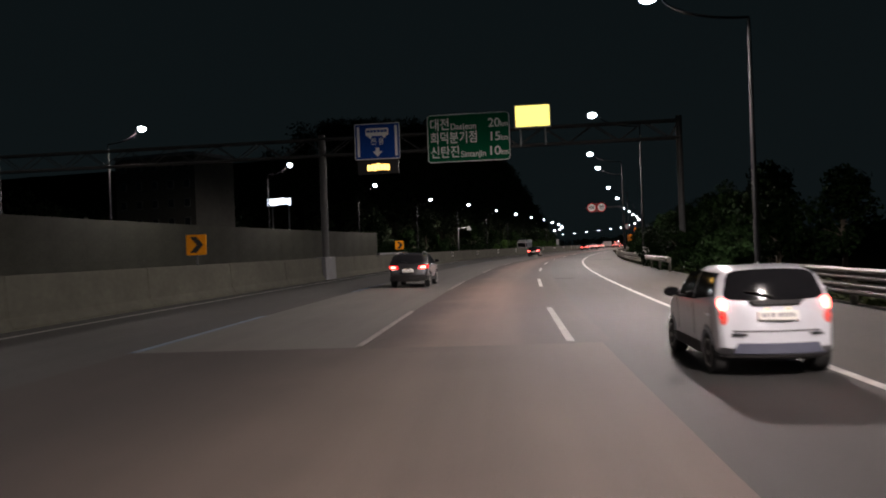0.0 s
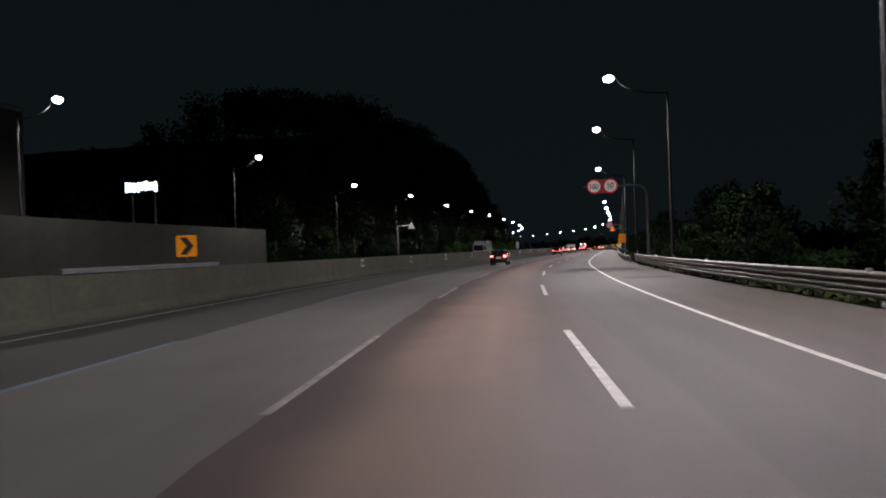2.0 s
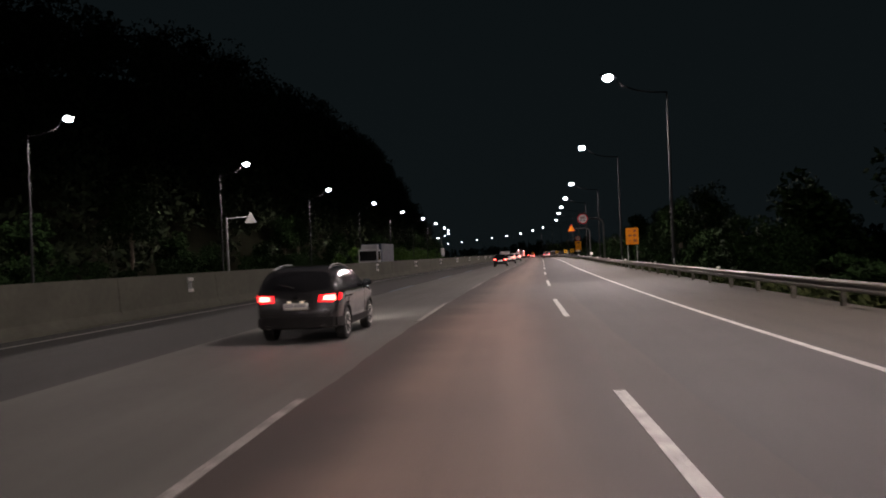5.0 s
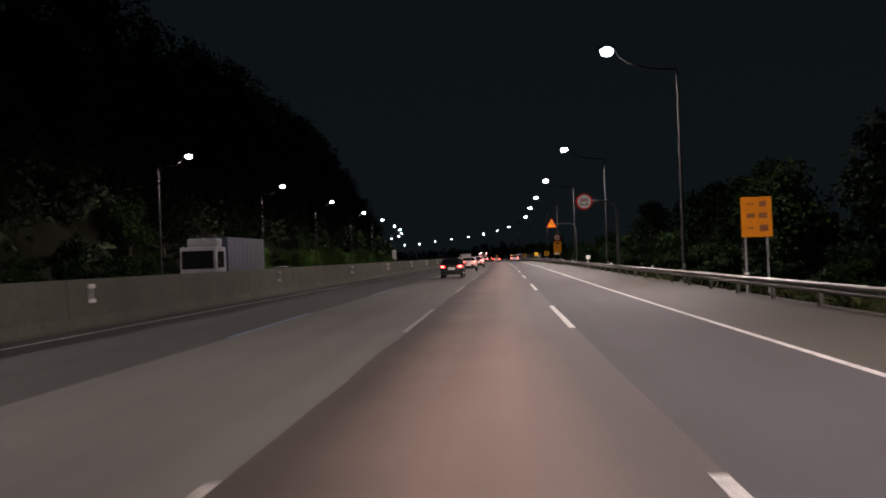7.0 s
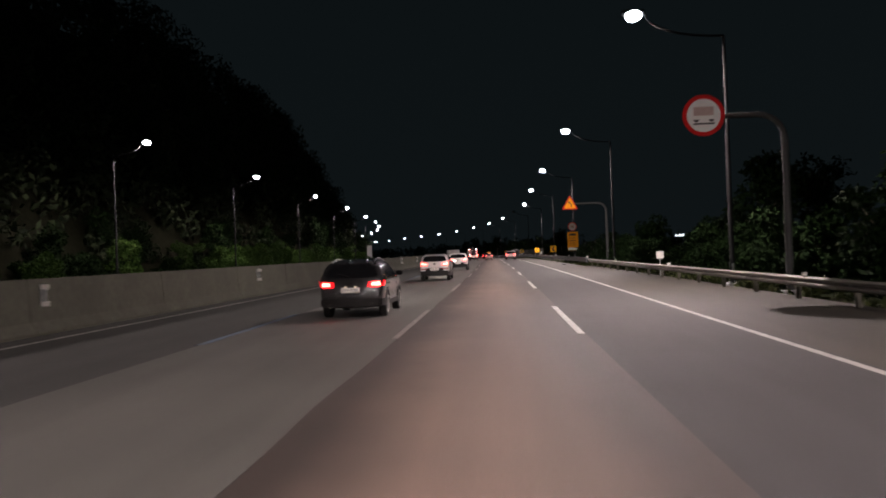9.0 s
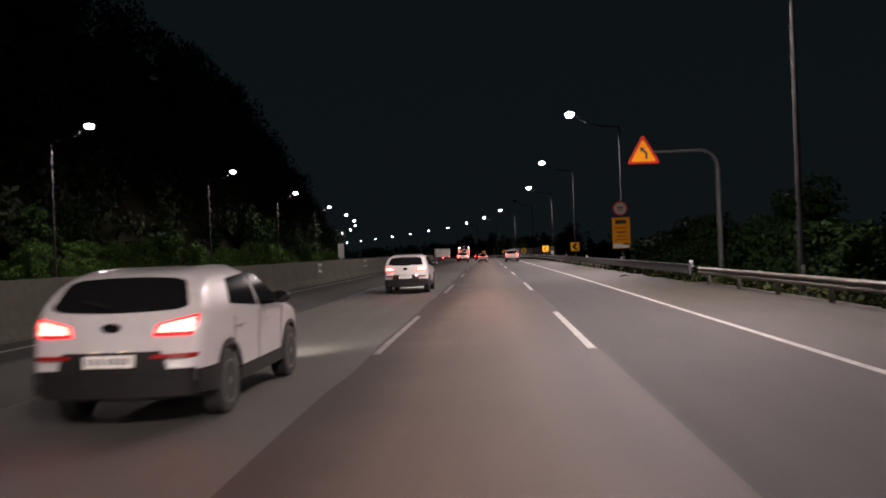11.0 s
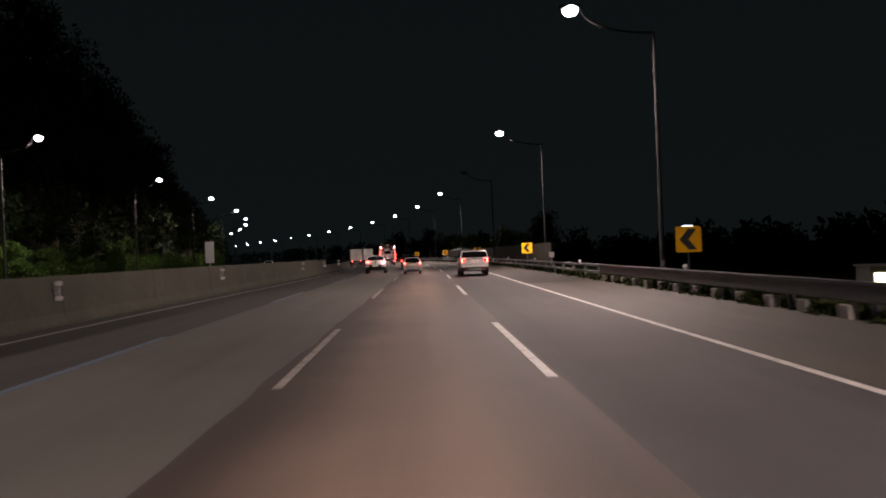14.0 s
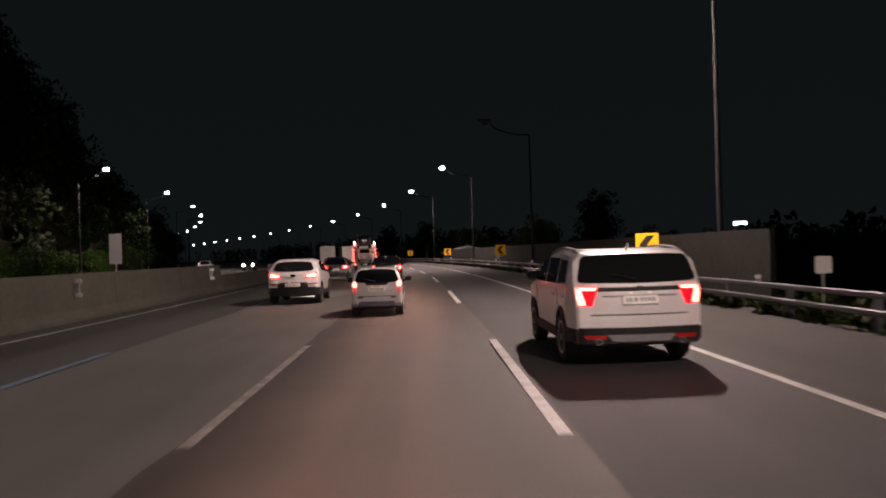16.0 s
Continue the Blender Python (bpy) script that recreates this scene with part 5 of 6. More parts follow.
def car(name, label, category, m, body, paint, tails, hot=(), glass=None, windows=(), cladding=0.0, rails=False, plate_z=0.8, badge=True,
        side_tails=(), stripes=(), exhaust=(), heads=False, spokes=5, mirror=(0, 0), group="vehicles on the motorway", skid=None, lower=None, shark=False, rim_mat=None, ovals=(), glass_soft=0.085, badge_z=0.24, badge_size=0.075):
    c = thing(name, label, category, group, m)
    b = part("body", body.mesh("body", paint), None, c)
    g = glass
    part("rear_window", body.rear_panel(g, 0.012, 14, 12, glass_soft, 0.02), DARK_GLASS, c, "dark tinted glass", smooth=30)
    for sd in (-1, 1):
        for w in windows:
            part("side_window", body.side_panel(w, sd, 0.006), DARK_GLASS, c, "dark tinted glass", smooth=30)
        for w in side_tails:
            part("tail_light", body.side_panel(w, sd, 0.012, 3), TAIL, c, "lit red tail light")
    # windscreen, on the slope in front of the roof
    i = body.tz.argmax()
    fy, fz = body.ty[i:], body.tz[i:]
    z1, z0 = body.height * 0.95, body.belt + 0.04
    bm, rows = bmesh.new(), []
    for z in np.linspace(z0, z1, 6):
        y = float(np.interp(-z, -fz, fy))
        h = body.half(y, z) - body.edge - 0.03
        rows.append([bm.verts.new((h * v, y + body.shift(y, v) + 0.012, z + 0.008)) for v in np.linspace(-1, 1, 9)])
    for r0, r1 in zip(rows, rows[1:]):
        for k in range(8):
            bm.faces.new((r0[k], r0[k + 1], r1[k + 1], r1[k]))
    part("windscreen", bm, DARK_GLASS, c, "dark tinted glass", smooth=30)
    for q in tails:
        for sd in (-1, 1):
            part("tail_light", body.rear_panel([(sd * x, z) for x, z in q], 0.016, 6, 4), TAIL, c, "lit red tail light", smooth=30)
    for q in hot:
        for sd in (-1, 1):
            part("brake_light", body.rear_panel([(sd * x, z) for x, z in q], 0.022, 4, 3), TAIL_HOT, c, "glowing red brake lamp", smooth=30)
    for cx, cz, rx, rz, mat, word in ovals:
        for sd in (-1, 1):
            part("brake_light" if mat is TAIL_HOT else "tail_light", body.rear_oval(sd * cx, cz, rx, rz), mat, c, word, smooth=60)
    for q, mat in stripes:
        part("tail_trim", body.rear_panel(q, 0.046, 10, 2), mat, c, smooth=30)
    w = body.width
    if lower:
        part("lower_bumper", body.rear_panel([(-w * 0.50, body.zb + 0.02), (w * 0.50, body.zb + 0.02), (w * 0.50, lower[1]), (-w * 0.50, lower[1])], 0.04, 24, 4), BLACK_PLASTIC, c, "black plastic lower bumper", smooth=30)
        for sd in (-1, 1):
            y1 = body.wheels[0] - body.r * 1.14
            part("lower_bumper", body.side_panel([(0.03, body.zb + 0.06), (y1, body.zb + 0.02), (y1, lower[1]), (0.03, lower[1])], sd, 0.016, 8), BLACK_PLASTIC, c, "black plastic lower bumper", smooth=30)
    if skid:
        part("skid_plate", body.rear_panel(skid, 0.05, 8, 3), SIGN_BACK, c, "silver skid plate", smooth=30)
    pl = part("number_plate", body.rear_panel([(-0.26, plate_z), (0.26, plate_z), (0.26, plate_z + 0.12), (-0.26, plate_z + 0.12)], 0.052, 6, 2), PLATE, c)
    for x0, x1 in ((-0.22, -0.185), (-0.165, -0.13), (-0.10, -0.05), (-0.01, 0.03), (0.05, 0.09), (0.11, 0.15), (0.17, 0.21)):
        part("print_bar", body.rear_panel([(x0, plate_z + 0.03), (x1, plate_z + 0.03), (x1, plate_z + 0.09), (x0, plate_z + 0.09)], 0.058, 3, 1), PLATE_BAR, pl)
    for x in (-0.14, 0.14):
        part("plate_lamp", body.rear_panel([(x - 0.03, plate_z + 0.15), (x + 0.03, plate_z + 0.15), (x + 0.03, plate_z + 0.162), (x - 0.03, plate_z + 0.162)], 0.056, 2, 1), PLATE_LIGHT, c, "small lit plate lamp")
    part("tailgate_seam", body.rear_panel([(-w * 0.36, plate_z - 0.14), (w * 0.36, plate_z - 0.14), (w * 0.36, plate_z - 0.128), (-w * 0.36, plate_z - 0.128)], 0.010, 10, 1), BLACK_PLASTIC, c)
    if badge:
        p = body.rear(0, plate_z + badge_z, 0.02)
        bm = bmesh.new()
        bmesh.ops.create_uvsphere(bm, u_segments=14, v_segments=8, radius=1, matrix=Matrix.Translation(p) @ Matrix.Diagonal((badge_size, 0.02, badge_size * 0.5, 1)))
        part("badge", bm, DARK_GLASS, c, "plain dark oval badge", smooth=60)
    top = g[2]
    pa, pb = body.rear(-0.05, g[0][1] + 0.02, 0.035), body.rear(-0.40, g[0][1] + 0.10, 0.035)
    part("rear_wiper", tube(bmesh.new(), [pa, (pa + pb) / 2 + Vector((0, -0.01, 0.01)), pb], [0.016, 0.012, 0.008], 6), BLACK_PLASTIC, c)
    # doors, handles, sills, arches
    for sd in (-1, 1):
        for y0, z0, z1 in ((windows[0][0][0] + 0.05, 0.45, body.belt), (windows[0][1][0] + 0.02, 0.42, body.belt), (windows[-1][1][0] + 0.02, 0.45, body.belt)):
            part("door_seam", body.side_panel([(y0, z0), (y0 + 0.012, z0), (y0 + 0.012, z1), (y0, z1)], sd, 0.004, 4), BLACK_PLASTIC, c)
        for wd in windows[:2]:
            y = wd[0][0] + 0.18
            z = body.belt - 0.13
            part("door_handle", boxed(sd * (body.half(y, z) + 0.015) - 0.018, sd * (body.half(y, z) + 0.015) + 0.018, y, y + 0.2, z - 0.015, z + 0.015, bevel=0.006), paint, c)
        part("sill", body.side_panel([(body.wheels[0] + body.r * 1.2, body.zb), (body.wheels[1] - body.r * 1.2, body.zb), (body.wheels[1] - body.r * 1.2, body.zb + 0.16), (body.wheels[0] + body.r * 1.2, body.zb + 0.16)], sd, 0.02), BLACK_PLASTIC, c)
        for y in body.wheels:
            bm = bmesh.new()
            ring = []
            for a in np.linspace(-0.12, math.pi + 0.12, 18):
                row = []
                for rr, o in ((body.r * 1.12, 0.0), (body.r * 1.13, 0.022), (body.r * (1.16 + cladding), 0.018), (body.r * (1.17 + cladding), -0.01)):
                    yy, zz = y + rr * math.cos(a), body.r + rr * math.sin(a)
                    row.append(bm.verts.new((sd * (body.half(yy, zz) + o), yy + body.shift(yy, 1), zz)))
                ring.append(row)
            for r0, r1 in zip(ring, ring[1:]):
                for k in range(3):
                    bm.faces.new((r0[k], r0[k + 1], r1[k + 1], r1[k]))
            part("wheel_arch", bm, BLACK_PLASTIC if cladding > 0.05 else paint, c, smooth=40)
        # mirror
        y, z = mirror
        x = body.half(y, z)
        bm = bmesh.new()
        bmesh.ops.create_uvsphere(bm, u_segments=16, v_segments=10, radius=1, matrix=Matrix.Translation((sd * (x + 0.16), y, z + 0.08)) @ Matrix.Diagonal((0.115, 0.09, 0.085, 1)))
        mr = part("mirror", bm, BLACK_PLASTIC, c, smooth=60)
        part("mirror_glass", plate(bmesh.new(), moved(rounded(0.19, 0.13, 0.04), sd * (x + 0.16), z + 0.08), y - 0.094, y - 0.085), DARK_GLASS, mr)
        part("mirror_arm", tube(bmesh.new(), [(sd * (x - 0.03), y + 0.02, z), (sd * (x + 0.12), y, z + 0.05)], 0.03, 8), BLACK_PLASTIC, c)
        if rails:
            ys = np.linspace(0.6, body.wheels[1] - body.r * 2.2, 8)
            pts = [(sd * (body.half(y, body.top(y)) - body.edge * 0.9), y, body.top(y) + (0.0 if k in (0, 7) else 0.022)) for k, y in enumerate(ys)]
            part("roof_rail", tube(bmesh.new(), pts, 0.014, 8), STEEL_DULL, c, smooth=50)
        for x in exhaust:
            part("exhaust", lathe([(0, 0.045), (0.12, 0.05), (0.12, 0.04), (0.02, 0.036)], 14), CHROME, c, m=Matrix.Translation((sd * x, 0.12, body.zb + 0.06)) @ Matrix.Rotation(radians(-90), 4, "Z"))
        if heads:
            y, z = body.length - 0.22, body.belt - 0.28
            bm = bmesh.new()
            bmesh.ops.create_uvsphere(bm, u_segments=14, v_segments=8, radius=1, matrix=Matrix.Translation((sd * (body.half(y, z) - 0.2), body.length - 0.20, z)) @ Matrix.Diagonal((0.19, 0.14, 0.14, 1)))
            part("headlight", bm, HEAD_LIGHT, c, "lit white headlight", smooth=60)
    if shark:
        part("antenna", tube(bmesh.new(), [(0, 0.75, body.top(0.75) - 0.02), (0, 0.62, body.top(0.6) + 0.12)], [0.04, 0.008], 8), paint, c)
    # underside: axle and silencer
    part("rear_axle", tube(bmesh.new(), [(-w * 0.36, body.wheels[0], body.r), (w * 0.36, body.wheels[0], body.r)], 0.05, 8), BLACK_PLASTIC, c)
    part("silencer", boxed(-w * 0.26, w * 0.26, 0.22, 0.42, body.zb - 0.02, body.zb + 0.14, bevel=0.03), STEEL_DULL, c)
    tyre, rim = wheel_meshes(body.r, 0.225, spokes, rim_mat)
    for y in body.wheels:
        for sd in (-1, 1):
            t = part("wheel", tyre, None, c, m=Matrix.Translation((sd * (w / 2 - 0.125), y, body.r)) @ Matrix.Rotation(0 if sd > 0 else math.pi, 4, "Z"))
            part("rim", rim, None, t, "alloy rim")
    return c


def hatch_body():
    return Body([(0, 0.50), (0.0, 0.60), (0.02, 0.72), (0.05, 0.95), (0.13, 1.14), (0.25, 1.39), (0.44, 1.47), (1.2, 1.51), (1.85, 1.47), (2.65, 1.03), (3.2, 0.93), (3.52, 0.76), (3.6, 0.5)], 3.6, 1.62, 1.51, 0.96, (0.58, 2.95), 0.29, 0.24, 0.24, 0.13)


def suv_body(length=4.45, width=1.86, height=1.65, r=0.355):
    k, z = length / 4.45, height / 1.65
    top = [(0, 0.56), (0.0, 0.66), (0.03, 0.84), (0.07, 1.06), (0.17, 1.22), (0.40, 1.47), (0.62, 1.59), (1.5, 1.65), (2.2, 1.60), (3.0, 1.13), (4.0, 1.0), (4.36, 0.82), (4.45, 0.52)]
    return Body([(y * k, q * z) for y, q in top], length, width, height, 1.06 * z, (0.88 * k, 3.52 * k), r, 0.30, 0.26, 0.13)


def tall_suv_body():
    return Body([(0, 0.60), (0.0, 0.72), (0.02, 0.95), (0.05, 1.17), (0.12, 1.32), (0.27, 1.62), (0.42, 1.72), (1.5, 1.79), (2.6, 1.74), (3.5, 1.24), (4.6, 1.10), (4.92, 0.92), (5.0, 0.55)], 5.0, 2.0, 1.79, 1.17, (1.10, 3.95), 0.385, 0.34, 0.15)


def sedan_body():
    return Body([(0, 0.5), (0.0, 0.62), (0.03, 0.88), (0.10, 1.01), (0.62, 1.06), (1.25, 1.36), (1.9, 1.45), (2.6, 1.42), (3.4, 1.03), (4.4, 0.88), (4.7, 0.72), (4.8, 0.45)], 4.8, 1.84, 1.45, 0.98, (1.02, 3.83), 0.33, 0.24, 0.26)


# the silver hatchback in the right lane
def small_hatchback(m, paint, label):
    return car("hatchback", label, "car", m @ Matrix.Scale(0.93, 4), hatch_body(), paint,
               tails=[], ovals=[(0.705, 0.985, 0.082, 0.092, TAIL_HOT, "glowing red brake lamp"), (0.715, 0.80, 0.078, 0.105, LENS_CLEAR, "red and clear lens"), (0.715, 0.80, 0.04, 0.05, TAIL, "lit red tail light")],
               glass=[(-0.69, 1.05), (0.69, 1.05), (0.57, 1.43), (-0.57, 1.43)],
               windows=[[(0.26, 1.10), (1.32, 1.0), (1.34, 1.42), (0.44, 1.41)], [(1.38, 1.0), (2.36, 0.99), (1.98, 1.38), (1.40, 1.43)]],
               plate_z=0.76, mirror=(2.12, 1.0), stripes=[([(-0.60, 0.31), (0.60, 0.31), (0.53, 0.45), (-0.53, 0.45)], BUMPER_BLUE), ([(-0.30, 0.965), (0.30, 0.965), (0.36, 1.02), (-0.36, 1.02)], BLACK_PLASTIC), ([(-0.6, 0.57), (-0.42, 0.57), (-0.42, 0.582), (-0.6, 0.582)], BLACK_PLASTIC), ([(0.42, 0.57), (0.6, 0.57), (0.6, 0.582), (0.42, 0.582)], BLACK_PLASTIC)],
               exhaust=(), spokes=6, lower=(0.24, 0.30))


small_hatchback(stand(10.25, 4.12, 0, 0.5), PAINT_CAR_SILVER, "silver small hatchback with lit red tail lights on the slow lane")
small_hatchback(stand(374.1, -0.82), PAINT_CAR_WHITE, "white small hatchback with lit tail lights on the middle lane")

# dark SUVs
SUV_GLASS = [(-0.76, 1.15), (0.76, 1.15), (0.62, 1.52), (-0.62, 1.52)]
SUV_WINDOWS = [[(0.62, 1.20), (1.05, 1.12), (1.05, 1.50), (0.86, 1.46)], [(1.10, 1.12), (1.98, 1.10), (2.0, 1.53), (1.12, 1.52)], [(2.05, 1.10), (2.95, 1.10), (2.32, 1.50), (2.07, 1.53)]]


def dark_suv(m, paint, label, upright=False):
    if upright:
        tails = [[(0.72, 0.74), (0.88, 0.74), (0.84, 1.14), (0.72, 1.10)]]
        hot = [[(0.75, 0.84), (0.86, 0.84), (0.84, 1.04), (0.75, 1.02)]]
    else:
        tails = [[(0.48, 0.88), (0.88, 0.86), (0.86, 1.04), (0.50, 1.02)]]
        hot = [[(0.58, 0.91), (0.84, 0.90), (0.83, 1.01), (0.60, 1.0)]]
    return car("suv", label, "car", m, suv_body(4.6, 1.88, 1.68), paint, tails, hot, SUV_GLASS, SUV_WINDOWS, cladding=0.08, rails=True, plate_z=0.72,
               mirror=(2.55, 1.12), side_tails=[[(0.12, 0.90), (0.30, 0.93), (0.34, 1.04), (0.18, 1.06)]], lower=(0.36, 0.54), exhaust=(0.6,))


dark_suv(stand(131.5, -4.15), PAINT_CAR_DARK, "black SUV with lit red tail lights on the inner lane")
dark_suv(stand(222.5, -4.0), PAINT_CAR_DARK, "black SUV with bright brake lights on the inner lane")
dark_suv(stand(37.2, -4.3), PAINT_CAR_DARK, "black SUV with lit red tail lights beside the hatchback")

# the white crossover in the left lane
CROSS_S, CROSS_U = 251.1, -3.88
CROSS_WINDOWS = [[(1.02, 1.19), (1.97, 1.11), (2.0, 1.515), (1.22, 1.465)], [(2.04, 1.105), (3.0, 1.08), (2.36, 1.48), (2.07, 1.52)]]


def white_crossover(m, label):
    return car("crossover", label, "car", m @ Matrix.Scale(1.05, 4), suv_body(4.44, 1.86, 1.64), PAINT_CAR_WHITE,
               tails=[[(0.42, 0.94), (0.93, 0.93), (0.91, 1.15), (0.46, 1.05)]], hot=[[(0.46, 0.965), (0.88, 0.965), (0.87, 1.115), (0.50, 1.04)]],
               glass=[(-0.74, 1.19), (0.74, 1.19), (0.62, 1.50), (-0.62, 1.50)], windows=CROSS_WINDOWS, rim_mat=ALLOY_DARK, cladding=0.10, rails=False, plate_z=0.62, mirror=(2.5, 1.10), lower=(0.34, 0.595), badge_z=0.40, badge_size=0.10,
               stripes=[([(-0.56, 0.58), (0.56, 0.58), (0.50, 0.77), (-0.50, 0.77)], BLACK_PLASTIC), ([(-0.88, 0.70), (-0.42, 0.70), (-0.42, 0.74), (-0.88, 0.74)], TAIL_OFF), ([(0.42, 0.70), (0.88, 0.70), (0.88, 0.74), (0.42, 0.74)], TAIL_OFF)])


white_crossover(stand(277.5, -3.62, 0, -0.5), "white crossover with wide lit tail lights and black cladding")
white_crossover(stand(CROSS_S, CROSS_U), "white crossover with wide lit tail lights beside the barrier")
white_crossover(stand(381.0, -4.25), "white crossover behind the dark SUV on the inner lane")

# the large white SUV in the right lane
car("large_suv", "large white SUV with lit L-shaped tail lights and roof rails", "car", stand(362.75, 3.64, 0, 0.5), tall_suv_body(), PAINT_CAR_WHITE,
    tails=[[(0.70, 0.93), (0.90, 0.93), (0.95, 1.195), (0.60, 1.195)]],
    hot=[[(0.79, 0.94), (0.89, 0.94), (0.94, 1.15), (0.85, 1.15)], [(0.64, 1.15), (0.94, 1.15), (0.945, 1.19), (0.62, 1.19)]],
    glass=[(-0.90, 1.27), (0.90, 1.27), (0.80, 1.66), (-0.80, 1.66)],
    windows=[[(0.58, 1.26), (1.30, 1.23), (1.30, 1.62), (0.72, 1.60)], [(1.38, 1.23), (2.32, 1.22), (2.34, 1.64), (1.38, 1.64)], [(2.40, 1.22), (3.42, 1.22), (2.86, 1.58), (2.42, 1.64)]],
    cladding=0.10, rails=True, plate_z=0.93, mirror=(3.0, 1.24), lower=(0.42, 0.595),
    stripes=[([(-0.62, 1.14), (0.62, 1.14), (0.62, 1.18), (-0.62, 1.18)], BLACK_PLASTIC), ([(-0.80, 0.42), (-0.54, 0.42), (-0.50, 0.475), (-0.84, 0.475)], TAIL_OFF), ([(0.54, 0.42), (0.80, 0.42), (0.84, 0.475), (0.50, 0.475)], TAIL_OFF), ([(-0.55, 1.06), (0.55, 1.06), (0.50, 1.12), (-0.50, 1.12)], PAINT_CAR_WHITE)],
    skid=[(-0.42, 0.385), (0.42, 0.385), (0.50, 0.485), (-0.50, 0.485)], exhaust=(0.62,), shark=True, glass_soft=0.03)

# the queue ahead
dark_suv(stand(399.5, -1.25), PAINT_CAR_DARK, "black SUV with upright lit tail lights on the middle lane", True)
dark_suv(stand(407.5, -5.0), PAINT_CAR_GREY, "dark grey SUV with lit red tail lights on the inner lane")


def box_truck(name, label, m, cab, cargo, length=7.5, w=2.35, h=3.3, away=True):
    """A rigid lorry with a ribbed cargo box; it drives along +y."""
    t = thing(name, label, "lorry", "vehicles on the motorway", m)
    part("chassis", boxed(-0.45, 0.45, 0.1, length + 1.6, 0.62, 0.82), BLACK_PLASTIC, t)
    bx = part("cargo_box", boxed(-w / 2, w / 2, 0, length, 0.95, h, bevel=0.03), cargo, t)
    rib = finish(boxed(-0.015, 0.015, -0.03, 0.03, 1.0, h - 0.05), "rib", STEEL_DULL)
    for y in np.arange(0.4, length, 0.8):
        for sd in (-1, 1):
            part("rib", rib, None, bx, m=Matrix.Translation((sd * (w / 2 + 0.012), y, 0)))
    for sd in (-1, 1):
        part("rear_door", boxed(sd * w / 4 - w / 4 + 0.05, sd * w / 4 + w / 4 - 0.05, -0.03, -0.004, 1.02, h - 0.08, bevel=0.008), cargo, bx)
        part("lock_bar", tube(bmesh.new(), [(sd * 0.12, -0.05, 1.02), (sd * 0.12, -0.05, h - 0.1)], 0.018, 6), STEEL, bx)
        part("tail_light", boxed(sd * (w / 2 - 0.28) - 0.14, sd * (w / 2 - 0.28) + 0.14, -0.02, 0.05, 0.70, 0.82), TAIL_HOT, t, "lit red tail light")
        part("mudguard", boxed(sd * (w / 2 - 0.28) - 0.24, sd * (w / 2 - 0.28) + 0.24, 0.5, 0.54, 0.3, 0.9), BLACK_PLASTIC, t)
    part("bumper_bar", boxed(-w / 2 + 0.05, w / 2 - 0.05, 0.02, 0.12, 0.42, 0.58, bevel=0.01), STEEL_DULL, t)
    cb = part("cab", boxed(-w / 2 + 0.06, w / 2 - 0.06, length + 0.12, length + 1.95, 0.62, h * 0.82, bevel=0.12), cab, t, smooth=40)
    part("windscreen", boxed(-w / 2 + 0.2, w / 2 - 0.2, length + 1.94, length + 1.97, 1.55, h * 0.76, bevel=0.01), DARK_GLASS, cb)
    for sd in (-1, 1):
        part("side_window", boxed(sd * (w / 2 - 0.055) - 0.01, sd * (w / 2 - 0.055) + 0.01, length + 0.6, length + 1.7, 1.6, h * 0.74), DARK_GLASS, cb)
        part("headlight", boxed(sd * 0.8 - 0.16, sd * 0.8 + 0.16, length + 1.93, length + 1.98, 0.82, 0.98), HEAD_LIGHT, cb, "lit white headlight")
        part("mirror", boxed(sd * (w / 2 + 0.12) - 0.07, sd * (w / 2 + 0.12) + 0.07, length + 1.8, length + 1.86, 1.7, 2.15, bevel=0.02), BLACK_PLASTIC, cb)
    part("air_deflector", boxed(-w / 2 + 0.25, w / 2 - 0.25, length + 0.3, length + 1.2, h * 0.8, h * 0.97, bevel=0.08), cab, cb, smooth=40)
    tyre, rim = wheel_meshes(0.46, 0.28, 6, STEEL_DULL)
    for y in (1.3, 2.35, length + 1.0):
        for sd in (-1, 1):
            k = part("wheel", tyre, None, t, m=Matrix.Translation((sd * (w / 2 - 0.17), y, 0.46)) @ Matrix.Rotation(0 if sd > 0 else math.pi, 4, "Z"))
            part("rim", rim, None, k)
    return t


box_truck("box_truck", "white box lorry with lit tail lights far ahead", stand(480, -8.2), TRUCK_WHITE, TRUCK_WHITE)
box_truck("box_truck", "pale box lorry with a tall cargo body far ahead", stand(514, -2.8), TRUCK_WHITE, TRUCK_WHITE, 7.0, 2.4, 3.6)
box_truck("box_truck", "grey-cabbed lorry with a dark blue cargo body on the opposite carriageway", stand(214.5, -18.2, 0, 180), TRUCK_GREY, TRUCK_BLUE, 7.6, 2.4, 3.5)


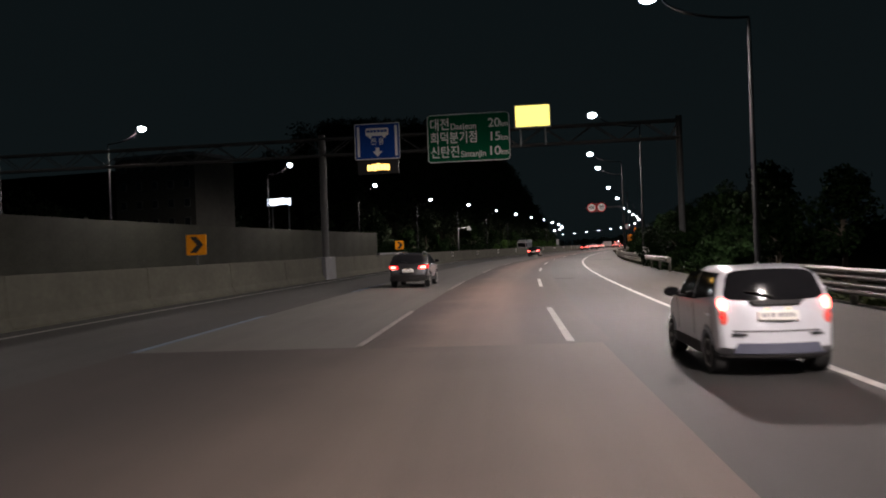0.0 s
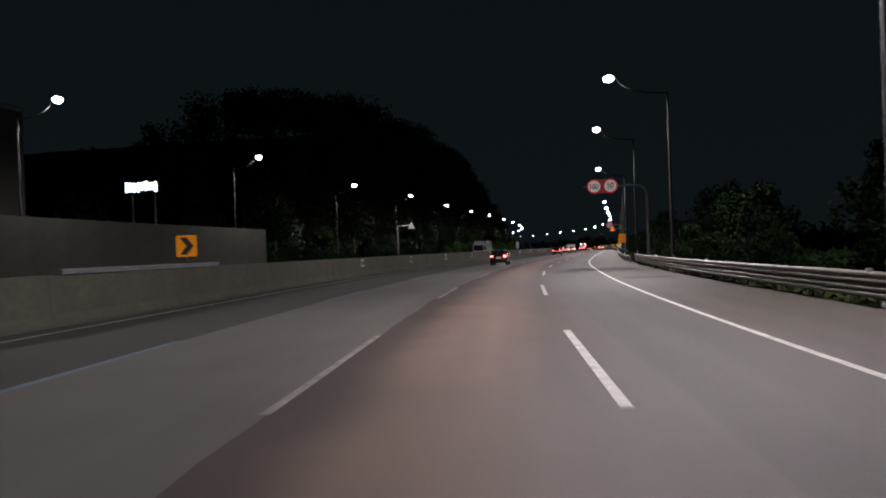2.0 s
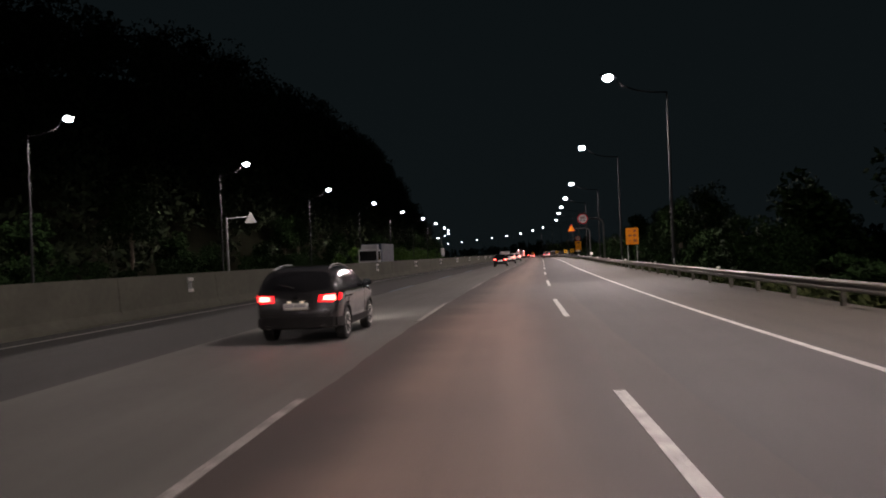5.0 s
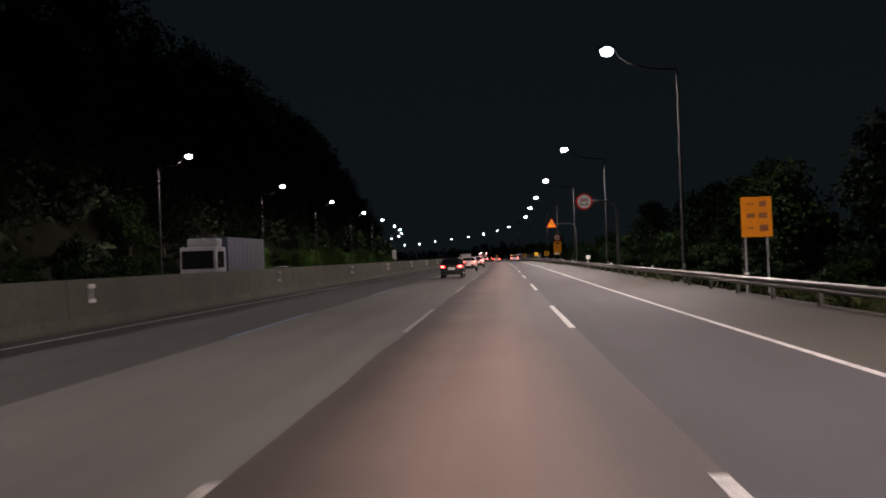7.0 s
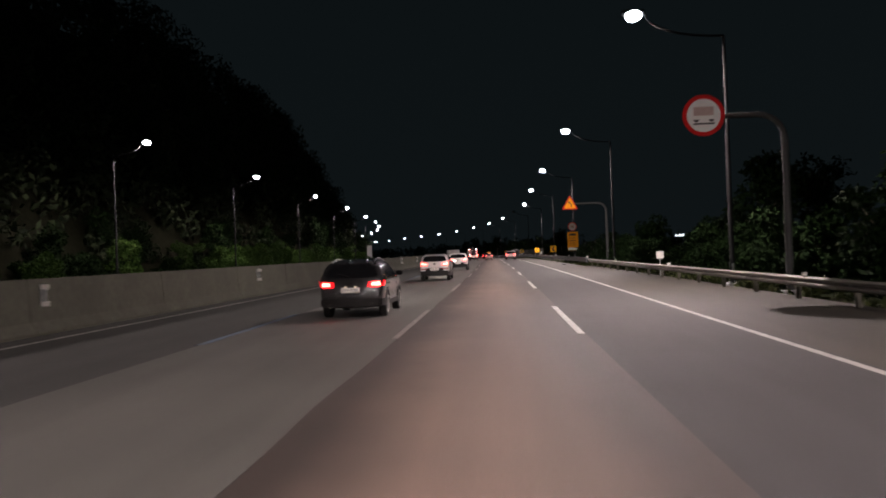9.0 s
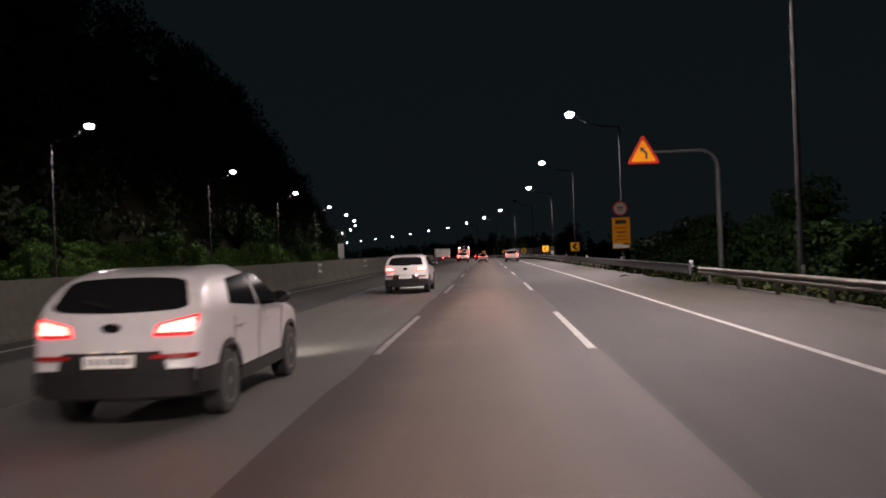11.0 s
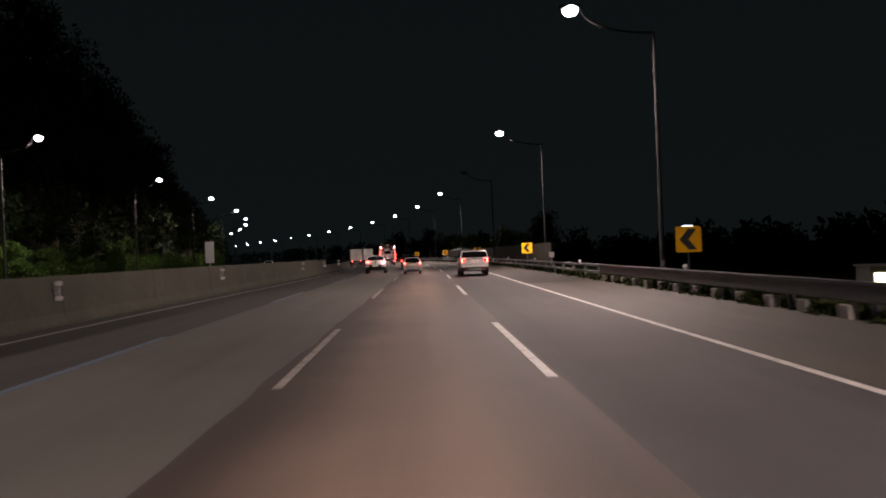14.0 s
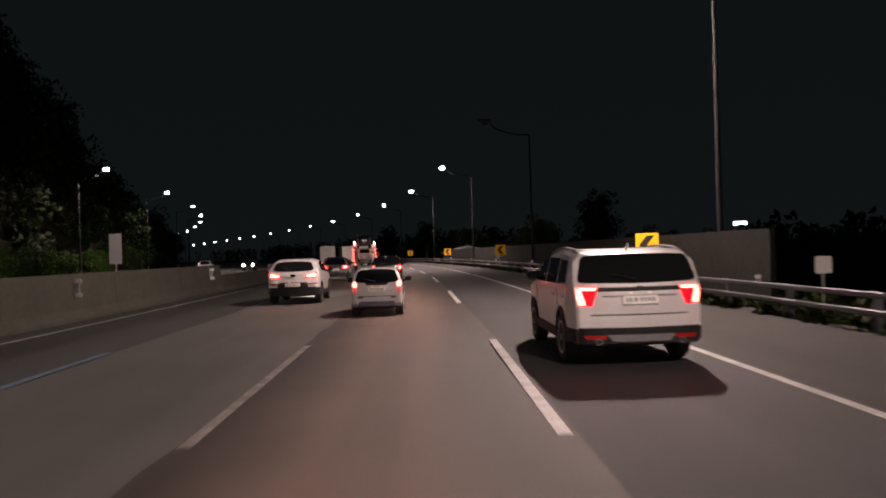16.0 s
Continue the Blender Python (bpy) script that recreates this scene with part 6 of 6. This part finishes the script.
def car_carrier(m):
    """A two-deck car transporter seen from behind; its load stands on it as cars of their own."""
    t = thing("car_transporter", "two-deck steel car transporter with red lit lamps", "lorry", "vehicles on the motorway", m)
    w, n = 2.5, 11.0
    for z in (0.95, 2.55):
        part("deck", boxed(-w / 2, w / 2, 0.2, n, z - 0.08, z, bevel=0.01), STEEL_DULL, t)
    for y in np.linspace(0.4, n - 0.2, 6):
        for sd in (-1, 1):
            part("upright", boxed(sd * w / 2 - 0.05, sd * w / 2 + 0.05, y - 0.06, y + 0.06, 0.9, 3.0, bevel=0.01), STEEL, t)
    for sd in (-1, 1):
        part("brace", tube(bmesh.new(), [(sd * w / 2, 0.4, 0.95), (sd * w / 2, 2.5, 2.5)], 0.04, 6), STEEL, t)
        part("tail_light", boxed(sd * 0.98 - 0.17, sd * 0.98 + 0.17, -0.02, 0.1, 0.62, 0.78), TAIL_HOT, t, "lit red tail light")
        part("marker_light", boxed(sd * 1.12 - 0.08, sd * 1.12 + 0.08, 0.12, 0.2, 2.85, 2.98), TAIL_HOT, t, "lit red marker lamp")
        for z in (1.15, 1.55, 1.95, 2.35):
            part("marker_light", boxed(sd * 1.27 - 0.05, sd * 1.27 + 0.05, 0.24, 0.33, z - 0.05, z + 0.05), TAIL_HOT, t, "lit red marker lamp")
        part("work_light", boxed(sd * 1.12 - 0.06, sd * 1.12 + 0.06, 0.12, 0.2, 3.05, 3.2), HEAD_LIGHT, t, "white work lamp")
        part("ramp", boxed(sd * 0.8 - 0.25, sd * 0.8 + 0.25, -0.05, 0.18, 0.5, 0.95, bevel=0.01), STEEL_DULL, t)
    part("number_plate", boxed(-0.26, 0.26, -0.04, 0.0, 0.6, 0.74), PLATE, t)
    part("cab", boxed(-1.2, 1.2, n + 0.3, n + 2.3, 0.6, 3.0, bevel=0.14), TRUCK_WHITE, t, smooth=40)
    part("chassis", boxed(-0.5, 0.5, 0.3, n + 2.2, 0.5, 0.85), BLACK_PLASTIC, t)
    tyre, rim = wheel_meshes(0.48, 0.3, 6, STEEL_DULL)
    for y in (1.6, 2.8, n + 1.3):
        for sd in (-1, 1):
            k = part("wheel", tyre, None, t, m=Matrix.Translation((sd * (w / 2 - 0.18), y, 0.48)) @ Matrix.Rotation(0 if sd > 0 else math.pi, 4, "Z"))
            part("rim", rim, None, k)
    return t


CARRIER_S, CARRIER_U = 443.0, -3.5
car_carrier(stand(CARRIER_S, CARRIER_U))
GLASS_HATCH, WIN_HATCH = [(-0.62, 1.02), (0.62, 1.02), (0.50, 1.40), (-0.50, 1.40)], [[(0.62, 1.06), (1.32, 1.0), (1.34, 1.40), (0.78, 1.38)], [(1.42, 1.0), (2.36, 0.99), (1.98, 1.36), (1.44, 1.41)]]
for k, (y, z, paint, word) in enumerate(((0.5, 2.55, PAINT_CAR_DARK, "black"), (0.4, 0.95, PAINT_CAR_SILVER, "silver"), (5.6, 2.55, PAINT_CAR_GREY, "grey"))):
    car("hatchback", word + " small hatchback loaded on the transporter deck", "car", stand(CARRIER_S + y, CARRIER_U, z + 0.004), hatch_body(), paint,
        tails=[], glass=GLASS_HATCH, windows=WIN_HATCH, plate_z=0.76, mirror=(2.12, 1.0), group="cars on the transporter")

# a scrap of tyre on the hard shoulder, with grit swept against it
scrap = thing("tyre_scrap", "torn black strip of tyre lying on the shoulder", "debris", m=stand(288.2, 7.54) @ Matrix.Diagonal((0.75, 0.75, 0.6, 1)))
bm = bmesh.new()
tube(bm, [(-0.32, 0.0, 0.03), (-0.12, 0.12, 0.10), (0.10, 0.05, 0.13), (0.30, -0.10, 0.04)], [0.03, 0.075, 0.07, 0.025], 9)
part("tread", bm, RUBBER, scrap, smooth=50)
part("loose_cord", tube(bmesh.new(), [(0.26, -0.08, 0.05), (0.45, -0.02, 0.02), (0.62, -0.12, 0.015)], [0.014, 0.011, 0.006], 6), STEEL_DULL, scrap)

# oncoming traffic
car("sedan", "dark saloon with lit headlights on the opposite carriageway", "car", stand(232, -20.2, 0, 180), sedan_body(), PAINT_CAR_GREY, tails=[],
    glass=[(-0.62, 1.08), (0.62, 1.08), (0.52, 1.34), (-0.52, 1.34)], windows=[[(1.1, 1.06), (1.98, 1.03), (2.0, 1.36), (1.5, 1.32)], [(2.06, 1.03), (3.05, 1.02), (2.55, 1.33), (2.08, 1.37)]],
    plate_z=0.66, mirror=(2.85, 1.03), heads=True, group="oncoming vehicles")
for s, u, word in ((474.5, -26.0, "white"), (475.5, -19.8, "dark")):
    car("suv", word + " SUV with bright lit headlights on the opposite carriageway", "car", stand(s, u, 0, 180), suv_body(), PAINT_CAR_WHITE if word == "white" else PAINT_CAR_DARK, tails=[],
        glass=SUV_GLASS, windows=SUV_WINDOWS, plate_z=0.72, mirror=(2.55, 1.12), heads=True, group="oncoming vehicles")
for s, u in ((131.5, -4.15), (222.5, -4.0), (CROSS_S, CROSS_U), (277.5, -3.62), (381.0, -4.25), (407.5, -5.0), (399.5, -1.25)):   # their dipped beams on the road ahead of them
    data = bpy.data.lights.new("dipped_beam", "SPOT")
    data.energy, data.color, data.spot_size, data.spot_blend, data.shadow_soft_size = 1400, (1.0, 0.93, 0.84), radians(95), 0.9, 0.12
    ob = new("dipped_beam", data)
    ob.matrix_basis = look(at(s + 4.85, u, 0.75), at(s + 19, u, 0.0))
